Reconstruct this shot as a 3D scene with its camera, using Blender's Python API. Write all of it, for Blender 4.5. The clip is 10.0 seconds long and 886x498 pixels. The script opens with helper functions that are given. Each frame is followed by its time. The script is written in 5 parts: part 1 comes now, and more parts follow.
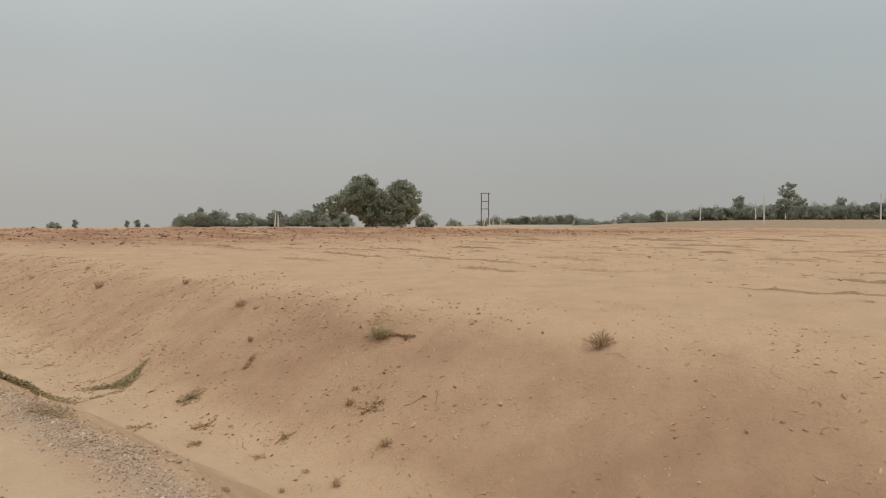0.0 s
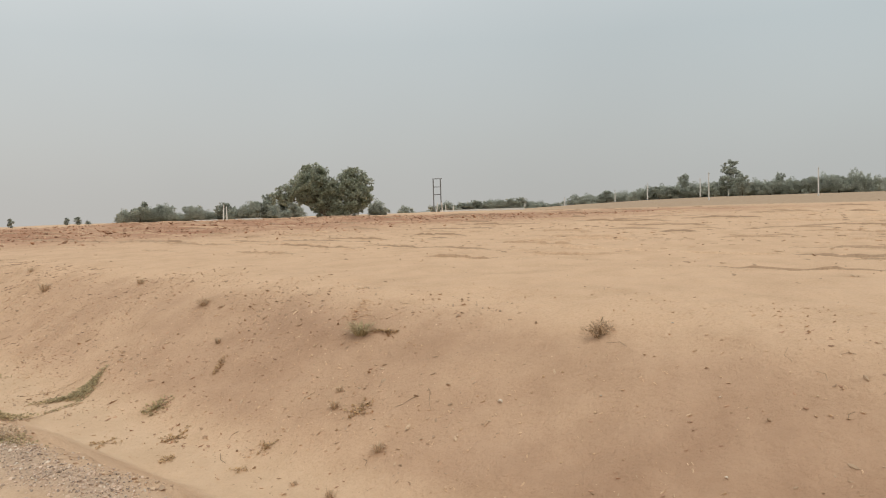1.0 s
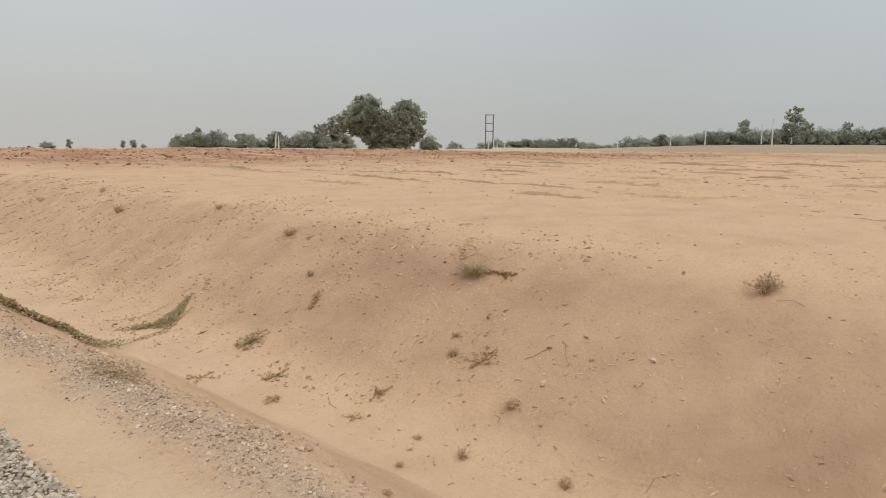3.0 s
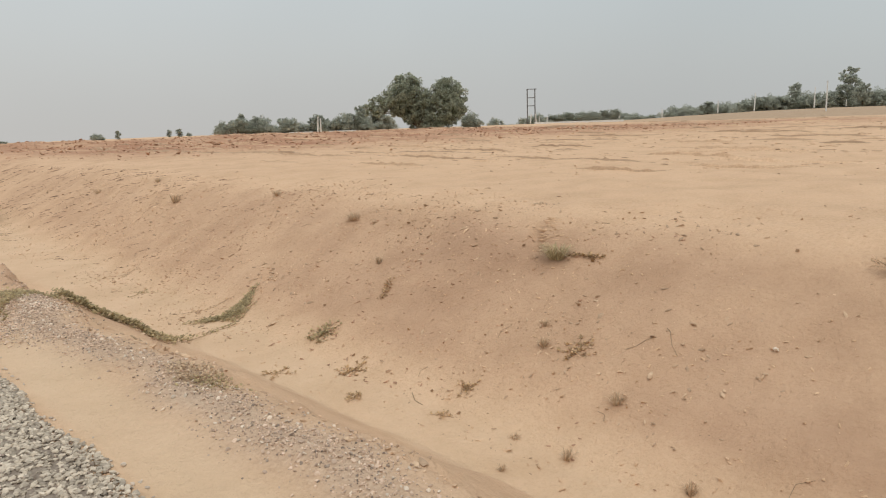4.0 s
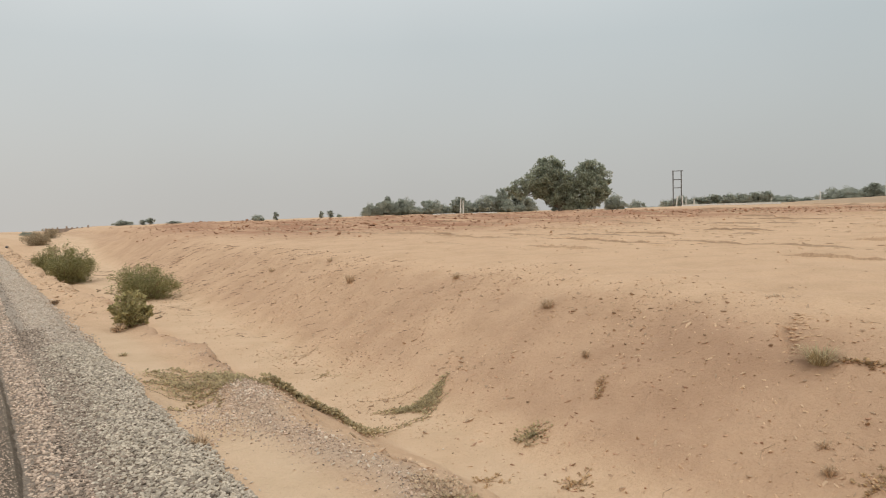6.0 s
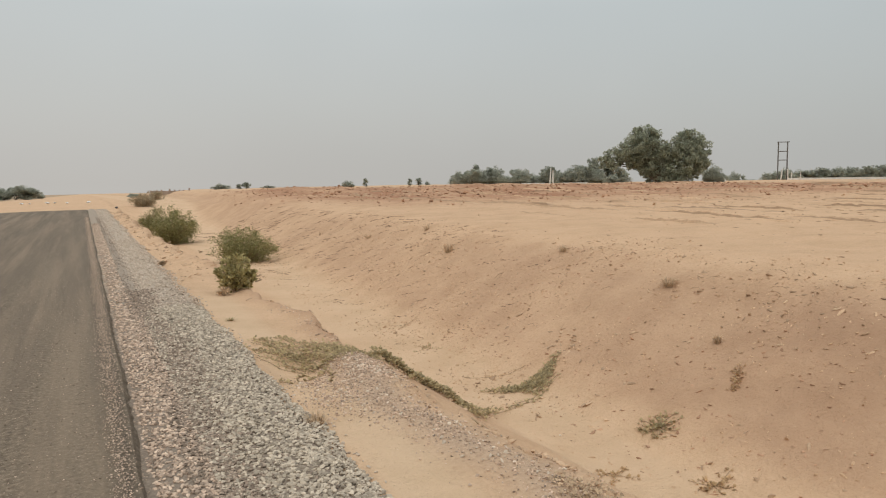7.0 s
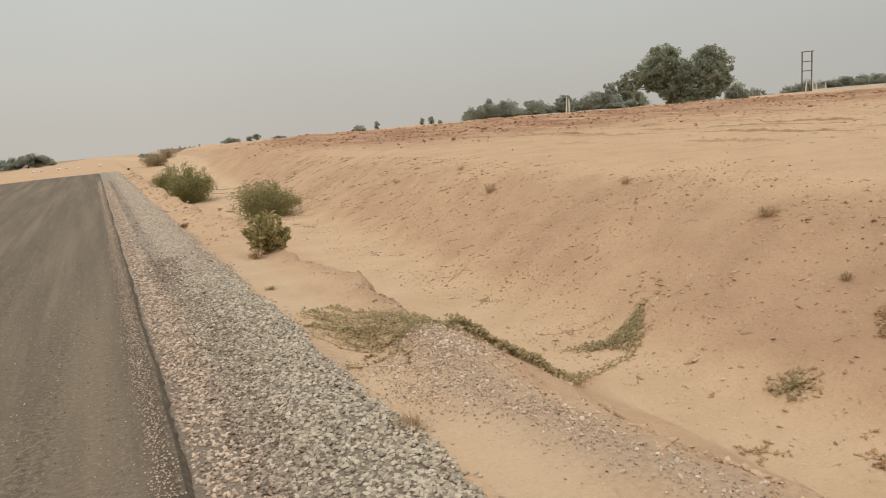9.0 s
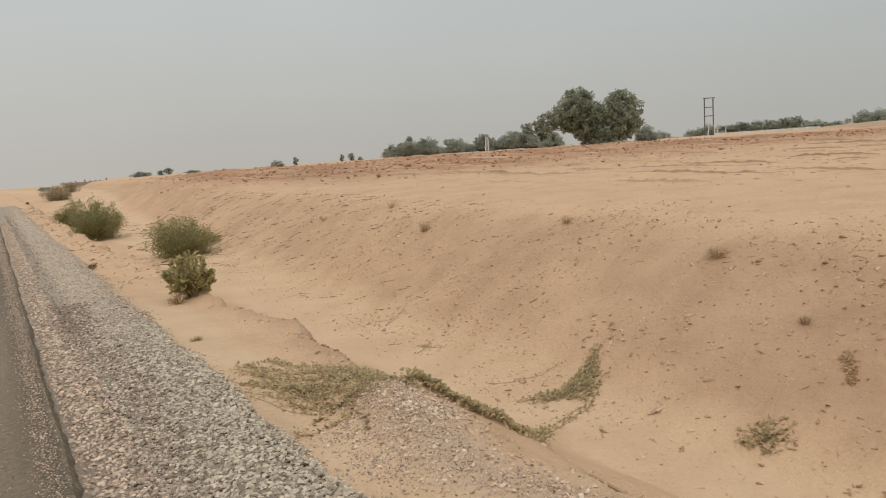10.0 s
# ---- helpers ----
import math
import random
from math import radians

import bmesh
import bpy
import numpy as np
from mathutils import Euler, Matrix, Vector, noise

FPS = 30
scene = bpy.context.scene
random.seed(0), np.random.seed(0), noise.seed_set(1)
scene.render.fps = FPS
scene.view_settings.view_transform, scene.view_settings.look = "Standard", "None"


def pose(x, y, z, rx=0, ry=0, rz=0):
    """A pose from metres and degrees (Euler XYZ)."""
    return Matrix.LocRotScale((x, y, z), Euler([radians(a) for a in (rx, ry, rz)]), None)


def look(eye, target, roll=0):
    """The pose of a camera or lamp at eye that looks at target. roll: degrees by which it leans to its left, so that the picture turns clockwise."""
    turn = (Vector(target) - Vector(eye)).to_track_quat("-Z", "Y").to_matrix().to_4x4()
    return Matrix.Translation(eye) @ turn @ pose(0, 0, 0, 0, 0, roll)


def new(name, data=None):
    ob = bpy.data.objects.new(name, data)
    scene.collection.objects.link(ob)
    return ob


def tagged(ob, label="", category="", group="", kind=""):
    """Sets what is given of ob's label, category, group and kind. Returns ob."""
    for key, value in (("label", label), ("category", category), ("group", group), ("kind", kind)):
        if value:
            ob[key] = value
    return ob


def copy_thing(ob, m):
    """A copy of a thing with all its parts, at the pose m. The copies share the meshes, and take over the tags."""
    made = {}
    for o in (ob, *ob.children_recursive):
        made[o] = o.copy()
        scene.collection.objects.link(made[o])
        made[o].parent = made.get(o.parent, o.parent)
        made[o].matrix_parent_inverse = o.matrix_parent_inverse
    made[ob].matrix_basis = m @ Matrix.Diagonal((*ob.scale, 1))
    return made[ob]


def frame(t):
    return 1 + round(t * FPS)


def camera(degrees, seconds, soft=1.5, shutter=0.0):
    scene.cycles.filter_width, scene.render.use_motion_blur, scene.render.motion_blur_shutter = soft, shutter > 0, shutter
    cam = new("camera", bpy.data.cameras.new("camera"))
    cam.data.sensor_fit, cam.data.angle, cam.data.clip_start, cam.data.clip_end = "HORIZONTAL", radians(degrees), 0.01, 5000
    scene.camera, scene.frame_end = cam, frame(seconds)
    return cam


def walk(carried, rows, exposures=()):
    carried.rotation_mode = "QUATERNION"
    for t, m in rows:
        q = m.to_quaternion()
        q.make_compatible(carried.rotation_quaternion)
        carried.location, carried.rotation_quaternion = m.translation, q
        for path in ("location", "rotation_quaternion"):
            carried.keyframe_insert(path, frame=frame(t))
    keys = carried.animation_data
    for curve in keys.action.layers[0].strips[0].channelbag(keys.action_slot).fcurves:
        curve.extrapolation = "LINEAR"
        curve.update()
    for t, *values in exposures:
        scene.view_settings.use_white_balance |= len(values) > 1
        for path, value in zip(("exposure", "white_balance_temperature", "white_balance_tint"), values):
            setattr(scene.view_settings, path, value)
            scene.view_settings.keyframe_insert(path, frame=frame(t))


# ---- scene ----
cam = camera(64.3, 10.0, soft=1.1)
PATH = [
    (0, (-0.133, -5.677, 1.834), (0.867, -4.757, 1.777), -0.0),
    (0.5, (-0.131, -5.373, 1.825), (0.881, -4.476, 1.68), -2.1),
    (1, (-0.013, -4.984, 1.856), (1.047, -4.136, 1.771), -1.8),
    (1.5, (-0.043, -4.556, 1.82), (1.013, -3.716, 1.65), 1.9),
    (2, (-0.106, -4.251, 1.825), (0.903, -3.359, 1.64), 0.6),
    (2.5, (-0.005, -3.888, 1.803), (0.976, -2.953, 1.686), -1.9),
    (2.7, (0.053, -3.772, 1.781), (1.047, -2.86, 1.606), 0.2),
    (3.8, (0.052, -2.989, 1.74), (1.038, -2.086, 1.489), -1.8),
    (4, (0.123, -2.872, 1.751), (1.059, -1.916, 1.507), -1.9),
    (4.5, (0.136, -2.612, 1.756), (1.172, -1.772, 1.487), 1.7),
    (5, (-0.005, -2.294, 1.767), (1.11, -1.556, 1.526), -0.2),
    (5.5, (-0.086, -1.982, 1.748), (0.898, -1.052, 1.612), -0.1),
    (5.7, (-0.085, -1.807, 1.77), (0.858, -0.83, 1.697), -1.4),
    (6, (-0.148, -1.602, 1.774), (0.608, -0.475, 1.693), -1.8),
    (6.2, (-0.173, -1.437, 1.756), (0.473, -0.248, 1.627), -1.0),
    (7.3, (-0.19, -0.692, 1.763), (0.4, 0.526, 1.629), -0.7),
    (7.5, (-0.209, -0.54, 1.737), (0.347, 0.695, 1.614), -0.1),
    (8, (-0.212, -0.167, 1.72), (0.39, 1.039, 1.537), -1.3),
    (8.5, (-0.232, 0.166, 1.718), (0.376, 1.351, 1.442), -5.7),
    (9, (-0.127, 0.547, 1.714), (0.447, 1.754, 1.463), -5.0),
    (9.3, (-0.133, 0.761, 1.734), (0.475, 1.954, 1.499), -2.6),
    (9.5, (-0.13, 0.911, 1.741), (0.518, 2.096, 1.587), -2.7),
    (10, (-0.148, 1.206, 1.723), (0.573, 2.343, 1.529), -4.0),
]
walk(cam, [(t, look(eye, target, roll)) for t, eye, target, roll in PATH],
     exposures=[(0, -0.25, 6600, 10), (0.3, -0.1, 6550, 10), (0.7, 0.03, 6500, 10), (1.0, 0.05, 6500, 10), (1.5, -0.03, 6480, 10), (2.0, 0.09, 6460, 10), (2.5, 0.03, 6450, 10), (2.7, 0.04, 6440, 10), (3.8, 0.12, 6400, 10), (4.5, 0.12, 6350, 10), (5.5, 0.09, 6450, 10), (6.2, 0.05, 6500, 10), (7.3, -0.03, 6600, 10), (7.5, -0.04, 6680, 10), (7.9, 0.0, 6850, 10), (9.0, 0.02, 6800, 10), (9.5, 0.06, 6700, 10), (10, -0.06, 6650, 10)])

# ---- light: a hazy, overcast day ----
world = bpy.data.worlds.new("hazy_sky")
scene.world = world
world.use_nodes = True
wn, wl = world.node_tree.nodes, world.node_tree.links
wn.clear()
w_out, w_bg = wn.new("ShaderNodeOutputWorld"), wn.new("ShaderNodeBackground")
w_sky = wn.new("ShaderNodeTexSky")
w_sky.sky_type = "NISHITA"
w_sky.sun_disc = False
w_sky.sun_elevation, w_sky.sun_rotation = radians(52), radians(200)
w_sky.air_density, w_sky.dust_density, w_sky.ozone_density = 1.2, 6.0, 1.0
w_tc, w_sep = wn.new("ShaderNodeTexCoord"), wn.new("ShaderNodeSeparateXYZ")
w_ramp = wn.new("ShaderNodeValToRGB")
w_ramp.color_ramp.elements[0].position, w_ramp.color_ramp.elements[0].color = 0.0, (0.57, 0.552, 0.522, 1)
w_ramp.color_ramp.elements[1].position, w_ramp.color_ramp.elements[1].color = 0.6, (0.98, 1.0, 1.0, 1)
mid = w_ramp.color_ramp.elements.new(0.22)
mid.color = (0.592, 0.622, 0.616, 1)
w_noise = wn.new("ShaderNodeTexNoise")
w_noise.inputs["Scale"].default_value, w_noise.inputs["Detail"].default_value = 1.6, 3.0
w_nm = wn.new("ShaderNodeMapRange")
w_nm.inputs["To Min"].default_value, w_nm.inputs["To Max"].default_value = 0.88, 1.12
w_mul = wn.new("ShaderNodeMixRGB")
w_mul.blend_type = "MULTIPLY"
w_mul.inputs[0].default_value = 1.0
w_scale = wn.new("ShaderNodeMixRGB")
w_scale.blend_type = "MULTIPLY"
w_scale.inputs[0].default_value, w_scale.inputs[2].default_value = 1.0, (0.10, 0.10, 0.10, 1)
w_mix = wn.new("ShaderNodeMixRGB")
w_mix.inputs[0].default_value = 0.88
wl.new(w_tc.outputs["Generated"], w_sep.inputs[0])
wl.new(w_sep.outputs["Z"], w_ramp.inputs[0])
wl.new(w_tc.outputs["Generated"], w_noise.inputs["Vector"])
wl.new(w_noise.outputs["Fac"], w_nm.inputs["Value"])
wl.new(w_ramp.outputs[0], w_mul.inputs[1])
wl.new(w_nm.outputs[0], w_mul.inputs[2])
w_dot, w_dm = wn.new("ShaderNodeVectorMath"), wn.new("ShaderNodeMapRange")
w_dot.operation = "DOT_PRODUCT"
w_dot.inputs[1].default_value = (-0.42, 0.90, 0.1)
w_dm.inputs["From Min"].default_value = -1.0
w_tint = wn.new("ShaderNodeValToRGB")
w_tint.color_ramp.elements[0].color, w_tint.color_ramp.elements[1].color = (0.835, 0.885, 0.91, 1), (1.0, 1.0, 1.0, 1)
w_tint.color_ramp.elements[0].position, w_tint.color_ramp.elements[1].position = 0.3, 1.0
w_glow = wn.new("ShaderNodeMixRGB")
w_glow.blend_type = "MULTIPLY"
w_glow.inputs[0].default_value = 1.0
wl.new(w_tc.outputs["Generated"], w_dot.inputs[0])
wl.new(w_dot.outputs["Value"], w_dm.inputs["Value"])
wl.new(w_mul.outputs[0], w_glow.inputs[1])
wl.new(w_dm.outputs[0], w_tint.inputs[0])
wl.new(w_tint.outputs[0], w_glow.inputs[2])
wl.new(w_sky.outputs[0], w_scale.inputs[1])
wl.new(w_scale.outputs[0], w_mix.inputs[1])
wl.new(w_glow.outputs[0], w_mix.inputs[2])
wl.new(w_mix.outputs[0], w_bg.inputs[0])
w_bg.inputs[1].default_value = 1.0
wl.new(w_bg.outputs[0], w_out.inputs[0])

sun = new("sun", bpy.data.lights.new("sun", "SUN"))
sun.data.energy, sun.data.angle, sun.data.color = 0.9, radians(14), (1.0, 0.95, 0.87)
sun.matrix_world = look((-30, -40, 70), (0, 0, 0))


# ---- materials ----
def material(name, rough=0.9, spec=0.25):
    m = bpy.data.materials.new(name)
    m.use_nodes = True
    b = m.node_tree.nodes["Principled BSDF"]
    b.inputs["Roughness"].default_value = rough
    b.inputs["Specular IOR Level"].default_value = spec
    return m, m.node_tree.nodes, m.node_tree.links, b


def noise_node(n, l, scale, detail=4.0, rough=0.6, stretch=None, coord="Object"):
    tc, mp, nz = n.new("ShaderNodeTexCoord"), n.new("ShaderNodeMapping"), n.new("ShaderNodeTexNoise")
    l.new(tc.outputs[coord], mp.inputs["Vector"])
    if stretch:
        mp.inputs["Scale"].default_value = stretch
    l.new(mp.outputs[0], nz.inputs["Vector"])
    nz.inputs["Scale"].default_value, nz.inputs["Detail"].default_value, nz.inputs["Roughness"].default_value = scale, detail, rough
    return nz.outputs["Fac"]


def ramp(n, l, fac, stops):
    r = n.new("ShaderNodeValToRGB")
    e = r.color_ramp.elements
    e[0].position, e[0].color = stops[0][0], (*stops[0][1], 1)
    e[1].position, e[1].color = stops[-1][0], (*stops[-1][1], 1)
    for p, c in stops[1:-1]:
        k = e.new(p)
        k.color = (*c, 1)
    l.new(fac, r.inputs[0])
    return r.outputs[0]


def mix(n, l, fac, a, b, kind="MIX"):
    m = n.new("ShaderNodeMixRGB")
    m.blend_type = kind
    for i, v in enumerate((fac, a, b)):
        if isinstance(v, (int, float)):
            m.inputs[i].default_value = v if i == 0 else (v, v, v, 1)
        elif isinstance(v, tuple):
            m.inputs[i].default_value = (*v, 1)
        else:
            l.new(v, m.inputs[i])
    return m.outputs[0]


def bump(n, l, bsdf, parts):
    last = None
    for fac, strength, dist in parts:
        b = n.new("ShaderNodeBump")
        b.inputs["Strength"].default_value, b.inputs["Distance"].default_value = strength, dist
        l.new(fac, b.inputs["Height"])
        if last:
            l.new(last, b.inputs["Normal"])
        last = b.outputs[0]
    l.new(last, bsdf.inputs["Normal"])


def simple(name, stops, scale=8.0, rough=0.85, relief=0.0, spec=0.25, vary=0.0, detail=4.0):
    m, n, l, b = material(name, rough, spec)
    f = noise_node(n, l, scale, detail)
    c = ramp(n, l, f, [(0.3, stops[0]), (0.7, stops[1])])
    if vary:
        oi, geo, add = n.new("ShaderNodeObjectInfo"), n.new("ShaderNodeNewGeometry"), n.new("ShaderNodeMath")
        l.new(oi.outputs["Random"], add.inputs[0])
        l.new(geo.outputs["Random Per Island"], add.inputs[1])
        fr = n.new("ShaderNodeMath")
        fr.operation = "FRACT"
        l.new(add.outputs[0], fr.inputs[0])
        c = mix(n, l, 1.0, c, ramp(n, l, fr.outputs[0], [(0, (1 - vary,) * 3), (1, (1 + vary,) * 3)]), "MULTIPLY")
    l.new(c, b.inputs["Base Color"])
    if relief:
        bump(n, l, b, [(f, 0.6, relief)])
    return m


def leaf_material(name, stops, scale, vary, through_light=0.4):
    m = simple(name, stops, scale, 0.75, vary=vary)
    n, l = m.node_tree.nodes, m.node_tree.links
    b, o = n["Principled BSDF"], n["Material Output"]
    col = b.inputs["Base Color"].links[0].from_socket
    tr, mx = n.new("ShaderNodeBsdfTranslucent"), n.new("ShaderNodeMixShader")
    mx.inputs[0].default_value = through_light
    l.new(col, tr.inputs["Color"])
    l.new(b.outputs[0], mx.inputs[1])
    l.new(tr.outputs[0], mx.inputs[2])
    l.new(mx.outputs[0], o.inputs["Surface"])
    return m


def sand_material():
    m, n, l, b = material("dry_sandy_earth", 0.95, 0.15)
    wide, mids, fine = noise_node(n, l, 0.12, 3), noise_node(n, l, 1.1, 5), noise_node(n, l, 26, 6, 0.7)
    c = ramp(n, l, wide, [(0.3, (0.61, 0.40, 0.246)), (0.7, (0.66, 0.443, 0.281))])
    c = mix(n, l, 0.55, c, ramp(n, l, mids, [(0.3, (0.43, 0.268, 0.158)), (0.55, (0.65, 0.43, 0.272)), (0.75, (0.715, 0.495, 0.321))]))
    c = mix(n, l, 0.42, c, ramp(n, l, fine, [(0.25, (0.39, 0.25, 0.15)), (0.5, (0.62, 0.42, 0.265)), (0.8, (0.72, 0.525, 0.36))]))
    # earth kinds carried by the ground: red spoil, darker bank clay, dry grass land
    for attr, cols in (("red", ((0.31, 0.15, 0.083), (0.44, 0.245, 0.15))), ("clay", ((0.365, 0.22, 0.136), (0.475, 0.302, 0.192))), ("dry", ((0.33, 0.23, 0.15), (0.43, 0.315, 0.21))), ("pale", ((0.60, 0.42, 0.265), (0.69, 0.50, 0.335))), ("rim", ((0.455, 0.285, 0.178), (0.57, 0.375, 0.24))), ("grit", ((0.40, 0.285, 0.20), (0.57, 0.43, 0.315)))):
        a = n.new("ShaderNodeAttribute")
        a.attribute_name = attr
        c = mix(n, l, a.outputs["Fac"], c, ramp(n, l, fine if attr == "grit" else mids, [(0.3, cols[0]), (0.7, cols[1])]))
    l.new(c, b.inputs["Base Color"])
    bump(n, l, b, [(mids, 0.5, 0.06), (noise_node(n, l, 6.0, 6, 0.68), 0.9, 0.052), (fine, 0.65, 0.016)])
    return m


def asphalt_material():
    m, n, l, b = material("fresh_dusty_asphalt", 0.88, 0.25)
    fine, mids, coarse = noise_node(n, l, 85, 5, 0.8), noise_node(n, l, 1.6, 5, 0.65, (1.6, 0.07, 1)), noise_node(n, l, 26, 5, 0.75)
    lanes = noise_node(n, l, 1.0, 4, 0.6, (2.2, 0.045, 1.0))
    v = n.new("ShaderNodeTexVoronoi")
    v.inputs["Scale"].default_value = 42
    tc = n.new("ShaderNodeTexCoord")
    l.new(tc.outputs["Object"], v.inputs["Vector"])
    c = ramp(n, l, coarse, [(0.34, (0.070, 0.052, 0.035)), (0.52, (0.175, 0.134, 0.094)), (0.70, (0.36, 0.28, 0.20))])
    c = mix(n, l, ramp(n, l, lanes, [(0.40, (0, 0, 0)), (0.62, (0.65, 0.65, 0.65))]), c, (0.27, 0.203, 0.140))
    c = mix(n, l, ramp(n, l, mids, [(0.40, (0.45, 0.45, 0.45)), (0.55, (0, 0, 0))]), c, (0.105, 0.080, 0.06))
    c = mix(n, l, ramp(n, l, mids, [(0.56, (0, 0, 0)), (0.75, (0.4, 0.4, 0.4))]), c, (0.27, 0.21, 0.15))
    c = mix(n, l, ramp(n, l, v.outputs["Distance"], [(0.10, (0.75, 0.75, 0.75)), (0.24, (0, 0, 0))]), c, ramp(n, l, v.outputs["Color"], [(0.3, (0.07, 0.056, 0.042)), (0.7, (0.36, 0.30, 0.235))]))
    l.new(c, b.inputs["Base Color"])
    bump(n, l, b, [(coarse, 0.6, 0.012), (fine, 0.7, 0.006)])
    return m


SAND, ASPHALT = sand_material(), asphalt_material()
GREY_STONE = simple("grey_crushed_stone", ((0.38, 0.312, 0.236), (0.545, 0.462, 0.362)), 14, 0.85, 0.004, vary=0.38)
PINK_STONE = simple("dusty_brown_crushed_stone", ((0.42, 0.305, 0.225), (0.62, 0.48, 0.37)), 14, 0.88, 0.004, vary=0.4)
# darker brown than the other clods, for the bank's ledges
DARK_CLOD = simple("dark_earth_clod", ((0.22, 0.14, 0.088), (0.35, 0.23, 0.15)), 10, 0.95, 0.02, vary=0.3)
CLOD = simple("dry_earth_clod", ((0.43, 0.285, 0.18), (0.60, 0.425, 0.28)), 20, 0.95, 0.01, vary=0.28)
RED_CLOD = simple("red_earth_clod", ((0.38, 0.215, 0.13), (0.51, 0.32, 0.205)), 6, 0.95, 0.02, vary=0.25)
PALE_STONE = simple("pale_limestone", ((0.56, 0.445, 0.335), (0.70, 0.585, 0.465)), 10, 0.85, 0.004, vary=0.2)
# great tree's leaves lightened beyond their own green to stand in for haze
LEAF = leaf_material("haze_paled_broad_leaf", ((0.345, 0.36, 0.27), (0.465, 0.48, 0.37)), 0.9, 0.35, 0.64)
# distance haze put into the far trees' colour: leaves paled, greyed, more translucent
FAR_LEAF = leaf_material("haze_paled_grey_green_leaf", ((0.42, 0.43, 0.36), (0.52, 0.53, 0.45)), 0.6, 0.2, 0.7)
SHRUB_LEAF = leaf_material("shrub_leaf", ((0.28, 0.26, 0.11), (0.44, 0.40, 0.205)), 6, 0.35, 0.45)
VINE_LEAF = leaf_material("creeper_leaf", ((0.39, 0.31, 0.165), (0.55, 0.445, 0.265)), 9, 0.3, 0.45)
STRAW = leaf_material("dry_grass", ((0.46, 0.33, 0.21), (0.66, 0.50, 0.34)), 12, 0.3, 0.3)
TWIG = simple("dry_twig", ((0.26, 0.185, 0.115), (0.40, 0.29, 0.185)), 12, 0.9, vary=0.3)
BARK = simple("grey_brown_bark", ((0.10, 0.075, 0.055), (0.20, 0.16, 0.12)), 5, 0.9, 0.02)
CONCRETE = simple("weathered_pale_concrete", ((0.55, 0.52, 0.47), (0.72, 0.69, 0.64)), 3, 0.85, 0.003)
STEEL = simple("dark_weathered_steel", ((0.08, 0.078, 0.075), (0.14, 0.13, 0.12)), 5, 0.6, 0.0, 0.4)
BRICK = simple("dull_dusty_brick", ((0.27, 0.20, 0.155), (0.38, 0.30, 0.24)), 4, 0.9)
WHITE = simple("whitewashed_stone", ((0.68, 0.66, 0.62), (0.82, 0.80, 0.77)), 3, 0.85)


def part(name, bm, mat, parent=None, label=""):
    me = bpy.data.meshes.new(name)
    bm.to_mesh(me)
    bm.free()
    me.materials.append(mat)
    ob = new(name, me)
    if parent:
        ob.parent = parent
    if label:
        tagged(ob, label)
    return ob


def from_lists(name, verts, faces, mat, parent=None, smooth=False):
    me = bpy.data.meshes.new(name)
    me.from_pydata(verts, [], faces)
    me.materials.append(mat)
    if smooth:
        me.polygons.foreach_set("use_smooth", [True] * len(faces))
    ob = new(name, me)
    if parent:
        ob.parent = parent
    return ob


# ---- the lie of the land ----
BANK_U = (-4000, 3.3, 3.9, 4.7, 5.0, 5.4, 5.9, 6.4, 6.9, 7.3, 7.7, 8.2, 9.0, 11.0, 40.0, 150.0, 6000)
BANK_Z = (-1.12, -1.12, -1.12, -1.12, -1.0, -0.80, -0.56, -0.28, 0.0, 0.2, 0.37, 0.47, 0.53, 0.56, 0.68, 0.80, 0.85)


def smooth01(a, b, v):
    t = np.clip((v - a) / (b - a), 0, 1)
    return t * t * (3 - 2 * t)


def lip_x(y):
    """Where the roadside shelf breaks down into the ditch."""
    return 2.56 - 0.01 * np.clip(y - 4, 0, 8) - 0.04 * np.clip(y - 12, 0, 12) + 0.09 * np.sin(y * 0.9 + 0.4) + 0.07 * np.sin(y * 2.1 + 1.7) + 0.04 * np.sin(y * 5.3)


def step_x(y):
    """A small broken step on the slope below the shelf."""
    return 2.75 + 0.26 * (np.clip(y, 0.5, 6.2) - 3.45) + 0.05 * np.sin(y * 1.7 + 0.8) + 0.04 * np.sin(y * 4.3) + 0.02 * np.sin(y * 9.1 + 2)


def mound_amount(x, y):
    """The heap of grit at the head of the gully."""
    return np.exp(-((x - 2.16) / 0.34) ** 2 - ((y - 5.72) / np.where(np.asarray(y) > 5.72, 0.75, 1.25)) ** 2)


def wave(x, y, k, s):
    """A cheap rolling unevenness, about -1 to 1."""
    a = np.sin(x * k * 1.13 + y * k * 0.41 + s) * np.sin(y * k * 0.97 - x * k * 0.33 + 2.1 * s)
    b = np.sin(x * k * 2.31 - y * k * 1.17 + 3.3 * s) * np.sin(y * k * 2.05 + x * k * 0.71 + 0.7 * s)
    return 0.65 * a + 0.35 * b


def red_amount(x, y):
    """Where the field's earth is red."""
    d = (y - 40) + 0.35 * (x - 22) + 3.0 * wave(x, y, 0.16, 1.7) + 1.6 * wave(x, y, 0.7, 0.4)
    along = smooth01(7, 14, x) * (1 - smooth01(60, 95, x))
    return np.exp(-(d / np.where(d < 0, 14.0, 26.0)) ** 2) * along


def ridge_amount(x, y):
    """Where that earth is heaped up."""
    d = (y - 52) + 0.45 * (x - 30)
    return np.exp(-(d / (15 + 0.12 * np.abs(x))) ** 2) * smooth01(4, 14, x) * (1 - smooth01(36, 62, x))


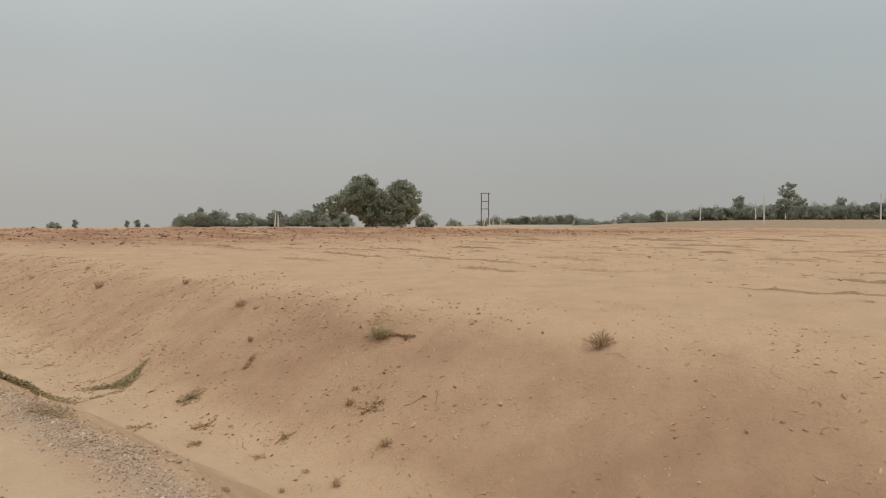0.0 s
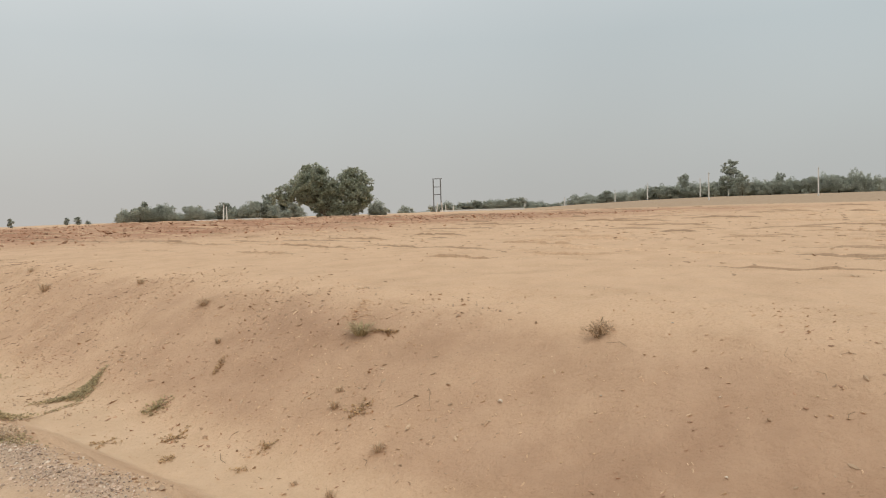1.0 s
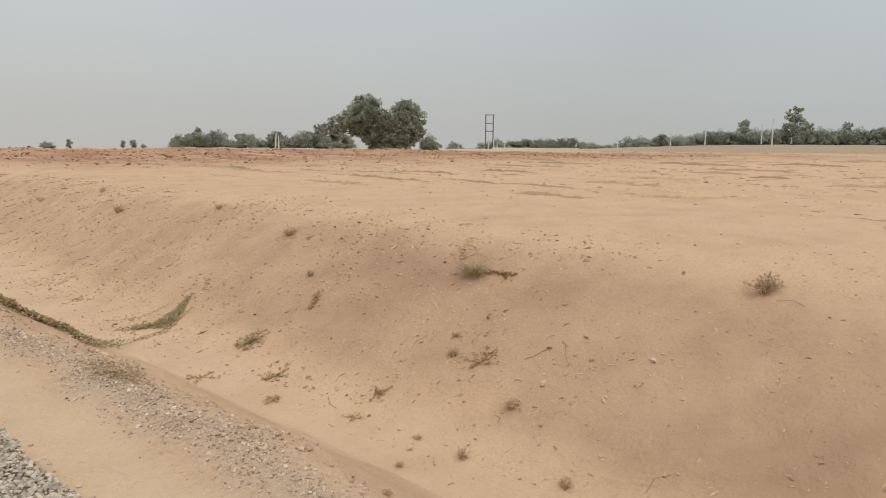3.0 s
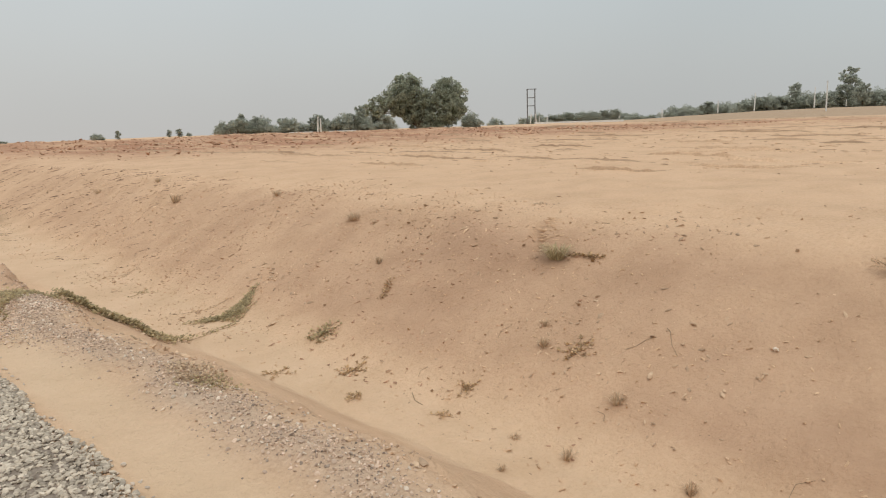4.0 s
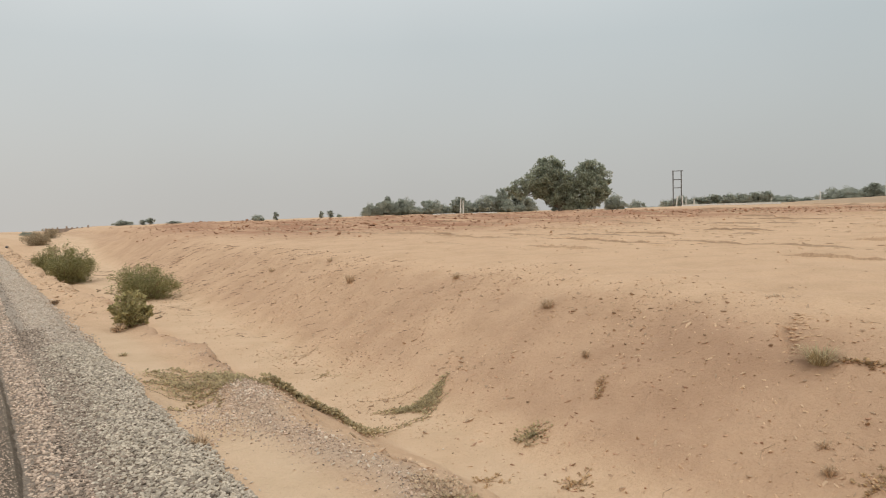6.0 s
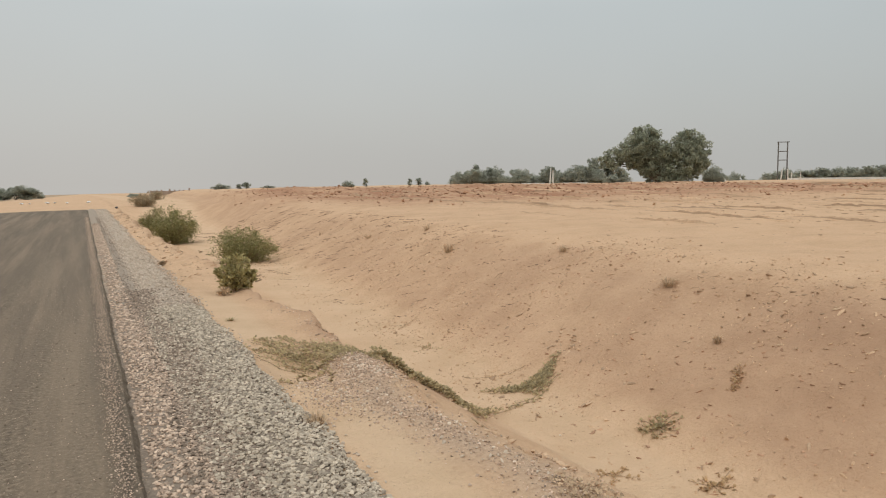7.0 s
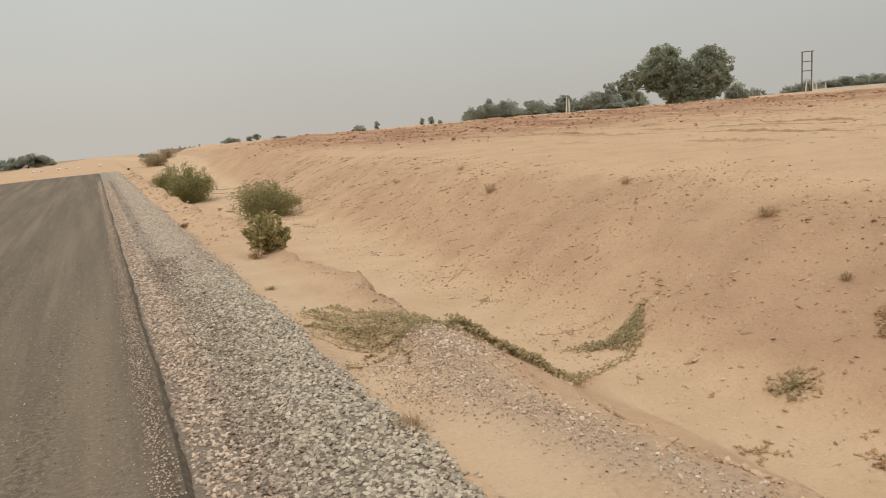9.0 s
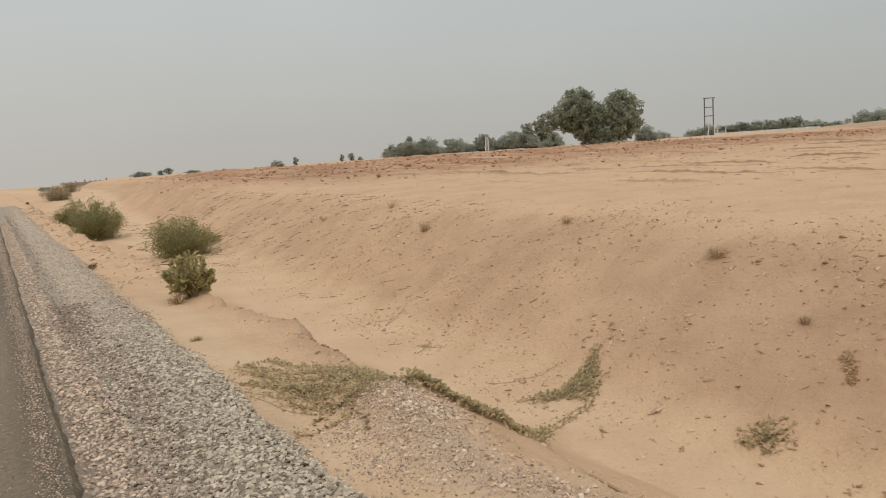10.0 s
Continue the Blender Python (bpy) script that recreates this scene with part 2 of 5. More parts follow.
def ground_z(x, y):
    x, y = np.asarray(x, float), np.asarray(y, float)
    u = x - 0.045 * np.clip(y, -30, 60)
    bank = np.interp(u, BANK_U, BANK_Z)
    bank = bank + (0.045 * wave(x, y, 1.4, 0.3) + 0.022 * wave(x, y, 4.5, 1.1) + 0.008 * wave(x, y, 13.0, 0.6)) * smooth01(4.6, 5.6, u) + 0.05 * wave(x, y, 0.22, 2.0) * smooth01(9, 20, u)
    across, along = (x - 7.45) * 0.64 - (y - 2.79) * 0.77, (x - 7.45) * 0.77 + (y - 2.79) * 0.64
    bank = bank - (0.11 * np.exp(-((across + 0.04) / 0.06) ** 2) - 0.03 * np.exp(-((across - 0.15) / 0.13) ** 2)) * np.exp(-(along / 0.36) ** 4)
    bank = bank - 0.07 * np.exp(-((x - 5.95) / 0.16) ** 2 - ((y - 7.22) / 0.30) ** 2) - 0.04 * np.exp(-((x - 6.5) / 0.25) ** 2 - ((y + 0.9) / 0.12) ** 2)
    # the spoil ridge of red earth across the field
    r = ridge_amount(x, y)
    bank = bank + r * (0.40 + 0.22 * wave(x, y, 0.25, 4.0) + 0.10 * wave(x, y, 1.1, 2.2)) 
    lip = lip_x(y)
    shelf = -0.13 - 0.05 * smooth01(1.2, 2.2, x) + 0.02 * wave(x, y, 2.2, 0.9)
    shelf = shelf + 0.07 * np.exp(-((x - lip + 0.42) / 0.28) ** 2) * (1 - smooth01(6.2, 7.4, y))
    # the stony mound at the head of the gully, the sand hollow beside it and the crumbled rim beyond
    foot = 1.92 + 0.10 * np.sin(y * 3.7 + 0.6) - 0.38 * smooth01(5.6, 4.7, y)
    shelf = shelf + 0.10 * mound_amount(x, y) * smooth01(foot - 0.10, foot + 0.16, x)
    shelf = shelf - 0.07 * np.exp(-((x - 1.66) / 0.24) ** 4 - ((y - 6.0) / 0.55) ** 4)
    shelf = shelf + (0.06 + 0.03 * wave(x, y, 5.0, 0.3)) * np.exp(-((x - lip + 0.14) / 0.16) ** 2) * smooth01(6.4, 7.2, y) * (1 - smooth01(12, 14, y))
    # loose heaps of spoil along the verge further on
    shelf = shelf + (0.12 + 0.10 * wave(x, y, 0.8, 2.7) + 0.05 * wave(x, y, 2.9, 1.2)) * np.exp(-((x - lip + 0.25) / 0.42) ** 2) * smooth01(13, 17, y)
    broken = step_x(y)
    spur = np.clip((x - lip + 0.05) / (4.12 - lip), 0, 1) + 0.03 * wave(x, y, 3.1, 0.5) * smooth01(0, 0.5, x - lip)
    spur = spur + 0.07 * (smooth01(broken - 0.03, broken + 0.08, x) - smooth01(broken + 0.15, broken + 0.7, x)) * smooth01(2.4, 3.2, y)
    cut = smooth01(lip - 0.12, lip + 0.30, x) * 0.68 + smooth01(lip + 0.2, lip + 1.5, x) * 0.32
    edge = 6.02 + 0.10 * np.sin(x * 3.1) + 0.05 * np.sin(x * 7.7) + 0.16 * (x - 2.6)
    s = smooth01(-0.06, 0.10, y - edge)
    fall = spur * (1 - s) + cut * s
    crumble = np.exp(-((x - lip - 0.12) / 0.22) ** 2)
    fall = fall + crumble * (0.05 * wave(x, y, 7.0, 0.8) + 0.03 * wave(x, y, 17.0, 1.9))
    left = shelf * (1 - fall) + (-1.12) * fall
    z = np.where(x < 4.3, left, bank)
    k = smooth01(3.9, 4.7, x)
    z = np.where((x > 3.9) & (x < 4.7), left * (1 - k) + bank * k, z)
    # under the road, and the land beyond it
    west = -0.12 - 0.09 * smooth01(-3, -6.5, x) - 0.25 * smooth01(-8.0, -10.5, x) + 0.10 * wave(x, y, 0.3, 1.0) * smooth01(-8.5, -11, x)
    z = np.where(x < 0.4, west * (1 - smooth01(0, 0.4, x)) + left * smooth01(0, 0.4, x), z)
    # the ditch runs out where the road works end
    end = smooth01(48, 66, y)
    z = z * (1 - end) + np.maximum(z, -0.12 + 0.06 * wave(x, y, 0.35, 0.2) + np.where(x > 2, 0.35, 0.0) * smooth01(2, 10, x)) * end
    # the land falls away beyond the field, and a far rise of dry grass stands on one side
    turn = np.degrees(np.arctan2(x, np.maximum(y + 7, 1e-3)))
    r = np.hypot(x, y)
    z = z - (0.014 + 0.004 * smooth01(2, 10, turn)) * np.clip(r - np.where(turn < 8, 74.0 + 38 * smooth01(3, 8, turn), 112.0), 0, None) + 2.7 * smooth01(120, 200, r) * smooth01(50, 72, turn) * (x > 0)
    return z


def build_ground():
    def axis(parts):
        out = []
        for a, b, step in parts:
            out += list(np.arange(a, b - 1e-6, step))
        return np.array(out)
    near_x = axis([(-14, -8, 0.5), (-8, 0, 2.0), (0, 9.4, 0.055), (9.4, 16, 0.16), (16, 40, 0.6), (40, 130, 2.0)])
    near_y = axis([(-26, -9, 0.8), (-9, 16, 0.075), (16, 30, 0.2), (30, 100, 0.8), (100, 130, 2.0)])
    far = [130 * 1.25 ** i for i in range(0, 17)]
    xs = np.array([-f for f in reversed(far)] + [-100, -60, -35, -20] + list(near_x) + far)
    ys = np.array([-f for f in reversed(far)] + [-60, -40] + list(near_y) + far)
    gx, gy = np.meshgrid(xs, ys)
    gz = ground_z(gx, gy)
    verts = np.stack([gx, gy, gz], -1).reshape(-1, 3)
    nx, ny = len(xs), len(ys)
    i = (np.arange(ny - 1)[:, None] * nx + np.arange(nx - 1)[None]).reshape(-1)
    faces = np.stack([i, i + 1, i + nx + 1, i + nx], -1)
    me = bpy.data.meshes.new("ground")
    me.from_pydata(verts.tolist(), [], faces.tolist())
    me.polygons.foreach_set("use_smooth", [True] * len(faces))
    me.materials.append(SAND)
    x, y = verts[:, 0], verts[:, 1]
    u = x - 0.045 * np.clip(y, -30, 60)
    values = {
        "red": np.clip(red_amount(x, y) * (0.85 + 0.45 * wave(x, y, 0.5, 1.0)), 0, 1),
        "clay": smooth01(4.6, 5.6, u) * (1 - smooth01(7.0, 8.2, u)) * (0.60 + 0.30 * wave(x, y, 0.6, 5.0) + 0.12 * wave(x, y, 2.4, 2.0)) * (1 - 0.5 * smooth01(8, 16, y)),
        "dry": smooth01(86, 100, np.hypot(x, y)) * smooth01(50, 64, np.degrees(np.arctan2(x, np.maximum(y + 7, 1e-3)))) * (x > 0) * 0.9 + smooth01(-9, -13, x) * smooth01(48, 60, y) * 0.9,
        "pale": np.clip(smooth01(1.3, 1.45, x) * (1 - smooth01(1.75, 2.05, x)) * (1 - smooth01(10, 13, y)) + 0.8 * smooth01(3.7, 4.0, x) * (1 - smooth01(4.5, 5.4, u)), 0, 1) * (0.75 + 0.25 * wave(x, y, 1.7, 0.2)),
        "rim": np.clip(np.exp(-((x - lip_x(y) + 0.08) / 0.22) ** 2) * smooth01(6.2, 7.2, y) * (1 - 0.7 * smooth01(13, 20, y)) + np.exp(-((x - step_x(y)) / 0.12) ** 2) * (1 - smooth01(5.8, 6.2, y)) * smooth01(2.4, 3.2, y) + smooth01(2.4, 2.7, x) * (1 - smooth01(3.6, 4.1, x)) * (1 - smooth01(5.9, 6.2, y)) * (0.26 + 0.2 * wave(x, y, 1.9, 0.7) + 0.40 * smooth01(5.3, 6.0, y)), 0, 1),
        "grit": np.clip(np.exp(-((x - lip_x(y) + 0.40) / 0.26) ** 2) * (1 - smooth01(6.2, 7.2, y)) * (0.75 + 0.2 * wave(x, y, 3.0, 0.9)), 0, 0.9) + smooth01(-0.2, 0.1, x) * (1 - smooth01(1.15, 1.3, x)) * (1 - smooth01(50, 56, y)) * 0.9,
    }
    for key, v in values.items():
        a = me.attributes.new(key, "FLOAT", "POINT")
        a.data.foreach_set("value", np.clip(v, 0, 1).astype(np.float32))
    ob = new("ground", me)
    tagged(ob, "pale dry sandy earth with a roadside ditch, bank and field", "ground", kind="structure")
    return ob


ground = build_ground()


def build_road():
    """A slab of new asphalt, with a crumbled edge on the gravel side."""
    rnd = random.Random(5)
    ys = list(np.arange(-30, 14, 0.12)) + list(np.arange(14, 52, 0.5))
    verts, faces = [], []
    n = 0
    for y in ys:
        e = 0.05 + 0.008 * math.sin(y * 1.3) + 0.005 * math.sin(y * 4.1 + 1) + rnd.uniform(-0.005, 0.005)
        row = [(-6.9 + 0.05 * math.sin(y), -0.22), (-6.8 + 0.05 * math.sin(y), -0.10), (-3.6, -0.02), (-0.10 + e, 0.0), (-0.02 + e, -0.012), (0.025 + e * 1.2 + rnd.uniform(-0.012, 0.012), -0.11)]
        verts += [(x, y, z) for x, z in row]
    w = 6
    for r in range(len(ys) - 1):
        for c in range(w - 1):
            a = r * w + c
            faces.append((a, a + 1, a + w + 1, a + w))
    last = (len(ys) - 1) * w
    faces.append(tuple(last + c for c in range(w)))
    ob = from_lists("road", verts, faces, ASPHALT)
    return tagged(ob, "new dark grey asphalt road with dusty tyre streaks", "road", kind="structure")


road = build_road()


# ---- plants ----
def leaf_cloud(rnd, centres, per, size, flat=1.0, droop=0.3):
    """Folded leaves (two triangles each) round the centres (x, y, z, radius)."""
    verts, faces = [], []
    for cx, cy, cz, r in centres:
        for _ in range(per):
            d = Vector((rnd.gauss(0, 1), rnd.gauss(0, 1), rnd.gauss(0, 1) * flat)).normalized()
            p = Vector((cx, cy, cz)) + d * r * rnd.uniform(0.55, 1.08) * Vector((1, 1, flat)).length / 1.732
            s = size * rnd.uniform(0.6, 1.4)
            a = Vector((rnd.uniform(-1, 1), rnd.uniform(-1, 1), rnd.uniform(-1, 0.4) - droop)).normalized()
            b = a.cross(Vector((rnd.uniform(-1, 1), rnd.uniform(-1, 1), rnd.uniform(-1, 1)))).normalized()
            k = a.cross(b) * 0.25 * s
            i = len(verts)
            verts += [tuple(p - a * s), tuple(p + b * s * 0.45 + k), tuple(p + a * s), tuple(p - b * s * 0.45 + k)]
            faces += [(i, i + 1, i + 2), (i, i + 2, i + 3)]
    return verts, faces


def limb(verts, faces, pts, radii, sides=6):
    """A tapered, bent tube through the points."""
    base = len(verts)
    for k, (p, r) in enumerate(zip(pts, radii)):
        p = Vector(p)
        d = (Vector(pts[min(k + 1, len(pts) - 1)]) - Vector(pts[max(k - 1, 0)])).normalized()
        a = d.orthogonal().normalized()
        b = d.cross(a)
        for s in range(sides):
            t = 2 * math.pi * s / sides
            verts.append(tuple(p + (a * math.cos(t) + b * math.sin(t)) * r))
    for k in range(len(pts) - 1):
        for s in range(sides):
            i, j = base + k * sides + s, base + k * sides + (s + 1) % sides
            faces.append((i, j, j + sides, i + sides))
    faces.append(tuple(base + (len(pts) - 1) * sides + s for s in range(sides)))


def build_tree(name, seed, lobes, trunk_r, leaves, size, mat, fork=0.25):
    """lobes: (x, y, z, radius) of the crown's masses. Trunk and limbs reach into each."""
    rnd = random.Random(seed)
    root = new(name)
    top = max(l[2] for l in lobes)
    v, f = [], []
    fork_z = top * fork
    limb(v, f, [(0, 0, -0.15), (0.05, 0.02, fork_z * 0.5), (0, 0.05, fork_z)], [trunk_r * 1.4, trunk_r, trunk_r * 0.9], 8)
    for x, y, z, r in lobes:
        q = (x * 0.36 + rnd.uniform(-.2, .2), y * 0.4, fork_z + (z - fork_z) * 0.72)
        limb(v, f, [(0, 0.03, fork_z * 0.9), q, (x, y, z), (x + rnd.uniform(-r, r) * 0.6, y, z + r * 0.6)], [trunk_r * 0.6, trunk_r * 0.4, trunk_r * 0.2, trunk_r * 0.06], 6)
    from_lists("trunk", v, f, BARK, root, True)
    clumps = []
    total = sum(l[3] ** 2 for l in lobes)
    for x, y, z, r in lobes:
        for _ in range(max(5, int(26 * r * r / total * len(lobes)))):
            d = Vector((rnd.gauss(0, 1), rnd.gauss(0, 1), rnd.gauss(0, 0.9))).normalized() * r * rnd.uniform(0.35, 0.98)
            clumps.append((x + d.x, y + d.y, max(z + d.z, 0.25), r * rnd.uniform(0.15, 0.38)))
    lv, lf = leaf_cloud(rnd, clumps, max(6, leaves // len(clumps)), size)
    from_lists("crown", lv, lf, mat, root)
    return root


def stand(ob, x, y, turn=0.0, scale=1.0, dz=0.0, wide=1.0):
    ob.matrix_basis = Matrix.Translation((x, y, float(ground_z(x, y)) + dz)) @ Matrix.Rotation(turn, 4, "Z") @ Matrix.Diagonal((scale * wide, scale * wide, scale, 1))
    return ob


# ---- far things: trees, poles, the steel frame ----
tree_shapes = {
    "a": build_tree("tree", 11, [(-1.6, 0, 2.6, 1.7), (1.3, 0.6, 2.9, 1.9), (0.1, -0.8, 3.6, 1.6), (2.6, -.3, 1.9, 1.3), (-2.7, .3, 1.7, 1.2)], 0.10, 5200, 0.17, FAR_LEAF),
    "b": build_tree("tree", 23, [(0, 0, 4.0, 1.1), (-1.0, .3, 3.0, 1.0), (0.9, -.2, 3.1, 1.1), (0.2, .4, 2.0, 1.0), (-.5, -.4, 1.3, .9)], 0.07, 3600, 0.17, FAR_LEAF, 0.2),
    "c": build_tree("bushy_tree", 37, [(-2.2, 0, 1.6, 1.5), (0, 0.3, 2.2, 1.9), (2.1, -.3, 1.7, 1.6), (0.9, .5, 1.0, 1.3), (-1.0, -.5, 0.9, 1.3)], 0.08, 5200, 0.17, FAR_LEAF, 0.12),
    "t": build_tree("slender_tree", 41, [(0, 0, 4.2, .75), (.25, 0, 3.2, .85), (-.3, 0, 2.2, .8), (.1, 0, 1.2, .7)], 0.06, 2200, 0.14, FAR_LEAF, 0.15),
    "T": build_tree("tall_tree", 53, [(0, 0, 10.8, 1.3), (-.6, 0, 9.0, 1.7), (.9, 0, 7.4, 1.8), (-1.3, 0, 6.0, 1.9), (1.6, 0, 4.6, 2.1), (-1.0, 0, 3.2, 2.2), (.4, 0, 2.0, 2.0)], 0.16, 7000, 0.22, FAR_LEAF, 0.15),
}
SHAPE_SIZE = {"a": (5.1, 7.6), "b": (5.1, 4.1), "c": (4.1, 7.2), "t": (4.9, 2.0), "T": (12.2, 6.8)}
TREE_LABELS = {
    "a": "hazy grey-green spreading tree at the field's far edge", "b": "hazy upright tree with several leafy tops",
    "c": "low dense bushy tree in grey-green leaf", "t": "thin slender tree with a narrow crown", "T": "tall dark tree standing above the tree line",
}
FAR_TREES = """c 33.5 94.8 1.0 2.5; t 35.8 94.0 1.4 0.6; t 41.7 91.7 1.2 0.6; t 42.9 91.2 1.3 0.8; c 44.0 90.7 0.7 0.7; b 49.3 92.6 1.8 1.3; a 49.7 87.9 3.1 4.4; c 53.5 86.9 3.0 3.3; a 56.9 86.1 2.9 3.8; b 61.6 85.4 3.2 2.3; a 63.6 80.3 3.5 3.9; c 62.3 82.4 2.4 3.1; c 64.5 78.3 2.1 2.7; b 68.6 80.2 4.2 3.0; c 70.5 79.9 2.5 3.0; c 72.4 64.6 2.7 3.2; c 126.7 107.5 2.7 3.8; c 167.4 136.9 1.4 5.3; c 144.5 109.7 3.9 6.2; b 151.4 108.9 3.4 4.0; b 153.5 106.1 4.1 4.3; b 155.4 103.4 3.8 3.7; a 161.1 104.0 4.1 4.7; b 158.8 98.5 4.0 3.4; b 164.4 98.9 4.1 3.4; c 205.5 118.0 3.1 9.6; c 225.7 123.2 2.5 8.3; c 191.2 92.4 3.4 8.3; t 193.7 87.4 4.3 3.1; c 195.7 83.1 3.1 6.9; c 193.3 76.0 4.7 7.7; a 195.0 71.9 5.1 6.7; b 196.2 68.7 4.4 5.7; t 202.1 67.3 8.3 3.1; c 198.4 62.7 5.1 7.4; a 199.8 58.4 5.7 7.4; T 203.1 54.7 12.7 6.8; b 197.1 50.0 7.2 3.9; c 217.3 52.2 6.1 7.9; a 218.3 48.1 6.1 7.9; b 228.7 48.0 9.0 4.1; c 219.6 42.5 6.1 7.9; a 220.4 38.9 6.9 7.2; c 221.1 35.6 7.2 7.2; a 221.8 31.3 7.2 7.9; c 222.6 26.4 7.9 9.0; c -18.2 148.4 3.4 5.4; c -13.8 148.8 2.4 5.8; a -11.0 149.1 3.6 5.5; t -10.6 189.2 3.0 2.1; c -8.7 179.3 1.4 2.9; c 17.5 104.0 1.0 2.0; t 20.0 103.5 0.8 0.8; b 21.0 103.3 1.2 1.0; c 6.4 109.3 0.7 2.6; a -24.2 147.5 3.6 6.0; c -28.2 146.8 3.1 7.2; c -16.0 148.6 2.6 6.0; b -9.3 149.2 2.9 3.6; c 24.0 102.7 0.5 1.7; c 188.4 145.7 3.9 7.8; c 191.3 143.8 4.2 7.8; c 185.6 135.4 4.4 7.5; c 198.6 141.1 3.6 7.9; c 191.8 132.1 3.9 7.6; c 197.1 131.9 5.2 7.7; c 199.0 129.3 4.9 7.7; c 195.9 123.5 4.5 7.5; c 208.4 127.8 4.7 7.9; c 208.2 123.9 4.5 7.9; c 205.9 103.4 4.5 7.5; c 215.9 104.8 4.8 7.8; c 208.4 97.3 3.9 7.5; c 217.0 97.8 5.0 7.7; c 225.0 97.8 4.9 7.9; c 227.1 95.0 4.9 8.0; c 226.5 91.1 4.3 7.9; c 230.0 89.0 4.4 8.0; c 217.2 80.3 6.1 7.5; c 220.3 78.2 4.5 7.6; c 225.1 76.7 6.4 7.7; c 223.9 73.0 5.6 7.6; c 226.3 70.6 5.4 7.7; c 230.7 68.8 5.1 7.8; c 237.1 67.6 5.8 8.0; c 238.4 64.8 6.0 8.0; c 240.3 62.2 6.4 8.0; c 226.7 55.5 5.7 7.5; c 241.4 56.3 6.4 8.0; c 235.2 51.8 6.3 7.8; c 229.6 47.6 5.8 7.6; c 236.5 46.4 6.2 7.8; c 228.1 41.8 4.8 7.5; c 245.0 42.5 6.4 8.0; c 242.2 39.2 4.6 7.9; c 231.1 34.6 5.1 7.5; c 242.5 33.9 5.1 7.9; c 230.0 29.4 6.0 7.5; c 230.4 27.0 5.5 7.5; c 235.8 25.3 5.8 7.6; c 247.7 24.3 6.5 8.0; c 248.3 21.9 5.6 8.0; c 51.4 93.8 1.5 3.1; c 53.0 92.9 1.4 3.1; c 54.5 92.1 1.6 3.1; c 56.1 91.2 1.4 3.1; c 57.6 90.3 1.5 3.1; c 59.2 89.3 1.6 3.1; c 60.7 88.3 1.8 3.1; c 62.3 87.3 1.4 3.1; c 63.8 86.3 1.4 3.1; c 65.4 85.2 1.9 3.1; c 66.9 84.0 1.5 3.1; c 68.4 82.9 1.9 3.1; c 199.2 15.3 5.8 7.4; a 199.4 13.2 7.4 7.4; b 199.6 10.3 9.6 7.4; c 199.7 8.3 9.0 7.4; b 199.8 6.1 9.9 7.4; a 199.9 3.6 9.6 7.4; b 200.0 0.9 9.9 7.4; c 200.0 -1.9 9.3 7.4; a 200.0 -6.4 9.6 7.4; b 65.2 79.8 4.6 2.4; c 64.7 77.7 2.2 2.6; c 64.0 74.3 1.5 2.2; b 53.2 88.6 3.2 1.6; c 51.2 88.2 2.7 2.6; t 50.5 88.0 3.5 1.0"""
used = set()
spin = random.Random(8)
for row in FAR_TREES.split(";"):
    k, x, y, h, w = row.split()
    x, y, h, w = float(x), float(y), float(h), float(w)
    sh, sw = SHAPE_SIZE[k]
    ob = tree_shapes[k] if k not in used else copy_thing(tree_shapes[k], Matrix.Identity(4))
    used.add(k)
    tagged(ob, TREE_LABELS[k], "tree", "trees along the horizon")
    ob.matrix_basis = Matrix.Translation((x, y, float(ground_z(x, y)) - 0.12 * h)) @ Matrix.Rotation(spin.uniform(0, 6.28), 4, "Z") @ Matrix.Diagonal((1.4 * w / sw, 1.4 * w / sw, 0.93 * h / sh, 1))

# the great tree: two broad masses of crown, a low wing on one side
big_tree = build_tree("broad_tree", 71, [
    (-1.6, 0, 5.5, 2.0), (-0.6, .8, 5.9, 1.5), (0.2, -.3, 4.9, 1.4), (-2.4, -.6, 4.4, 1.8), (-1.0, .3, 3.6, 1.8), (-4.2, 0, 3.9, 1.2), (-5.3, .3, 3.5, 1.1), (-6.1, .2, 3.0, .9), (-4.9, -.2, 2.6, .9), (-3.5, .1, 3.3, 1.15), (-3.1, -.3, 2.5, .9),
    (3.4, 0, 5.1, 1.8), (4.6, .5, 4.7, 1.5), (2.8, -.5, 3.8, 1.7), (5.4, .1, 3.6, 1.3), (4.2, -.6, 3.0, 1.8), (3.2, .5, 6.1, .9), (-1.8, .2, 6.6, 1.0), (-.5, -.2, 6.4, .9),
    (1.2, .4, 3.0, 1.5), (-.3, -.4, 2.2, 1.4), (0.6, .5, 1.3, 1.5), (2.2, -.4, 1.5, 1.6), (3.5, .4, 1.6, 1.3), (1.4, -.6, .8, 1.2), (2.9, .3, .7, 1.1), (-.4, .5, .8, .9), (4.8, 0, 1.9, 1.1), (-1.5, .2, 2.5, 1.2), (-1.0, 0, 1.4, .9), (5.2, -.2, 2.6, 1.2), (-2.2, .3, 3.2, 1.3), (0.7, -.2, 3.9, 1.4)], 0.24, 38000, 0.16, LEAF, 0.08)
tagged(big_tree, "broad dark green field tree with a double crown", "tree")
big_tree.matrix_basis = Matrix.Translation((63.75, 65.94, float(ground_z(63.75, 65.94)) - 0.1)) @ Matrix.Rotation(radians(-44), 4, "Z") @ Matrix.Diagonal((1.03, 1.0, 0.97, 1))


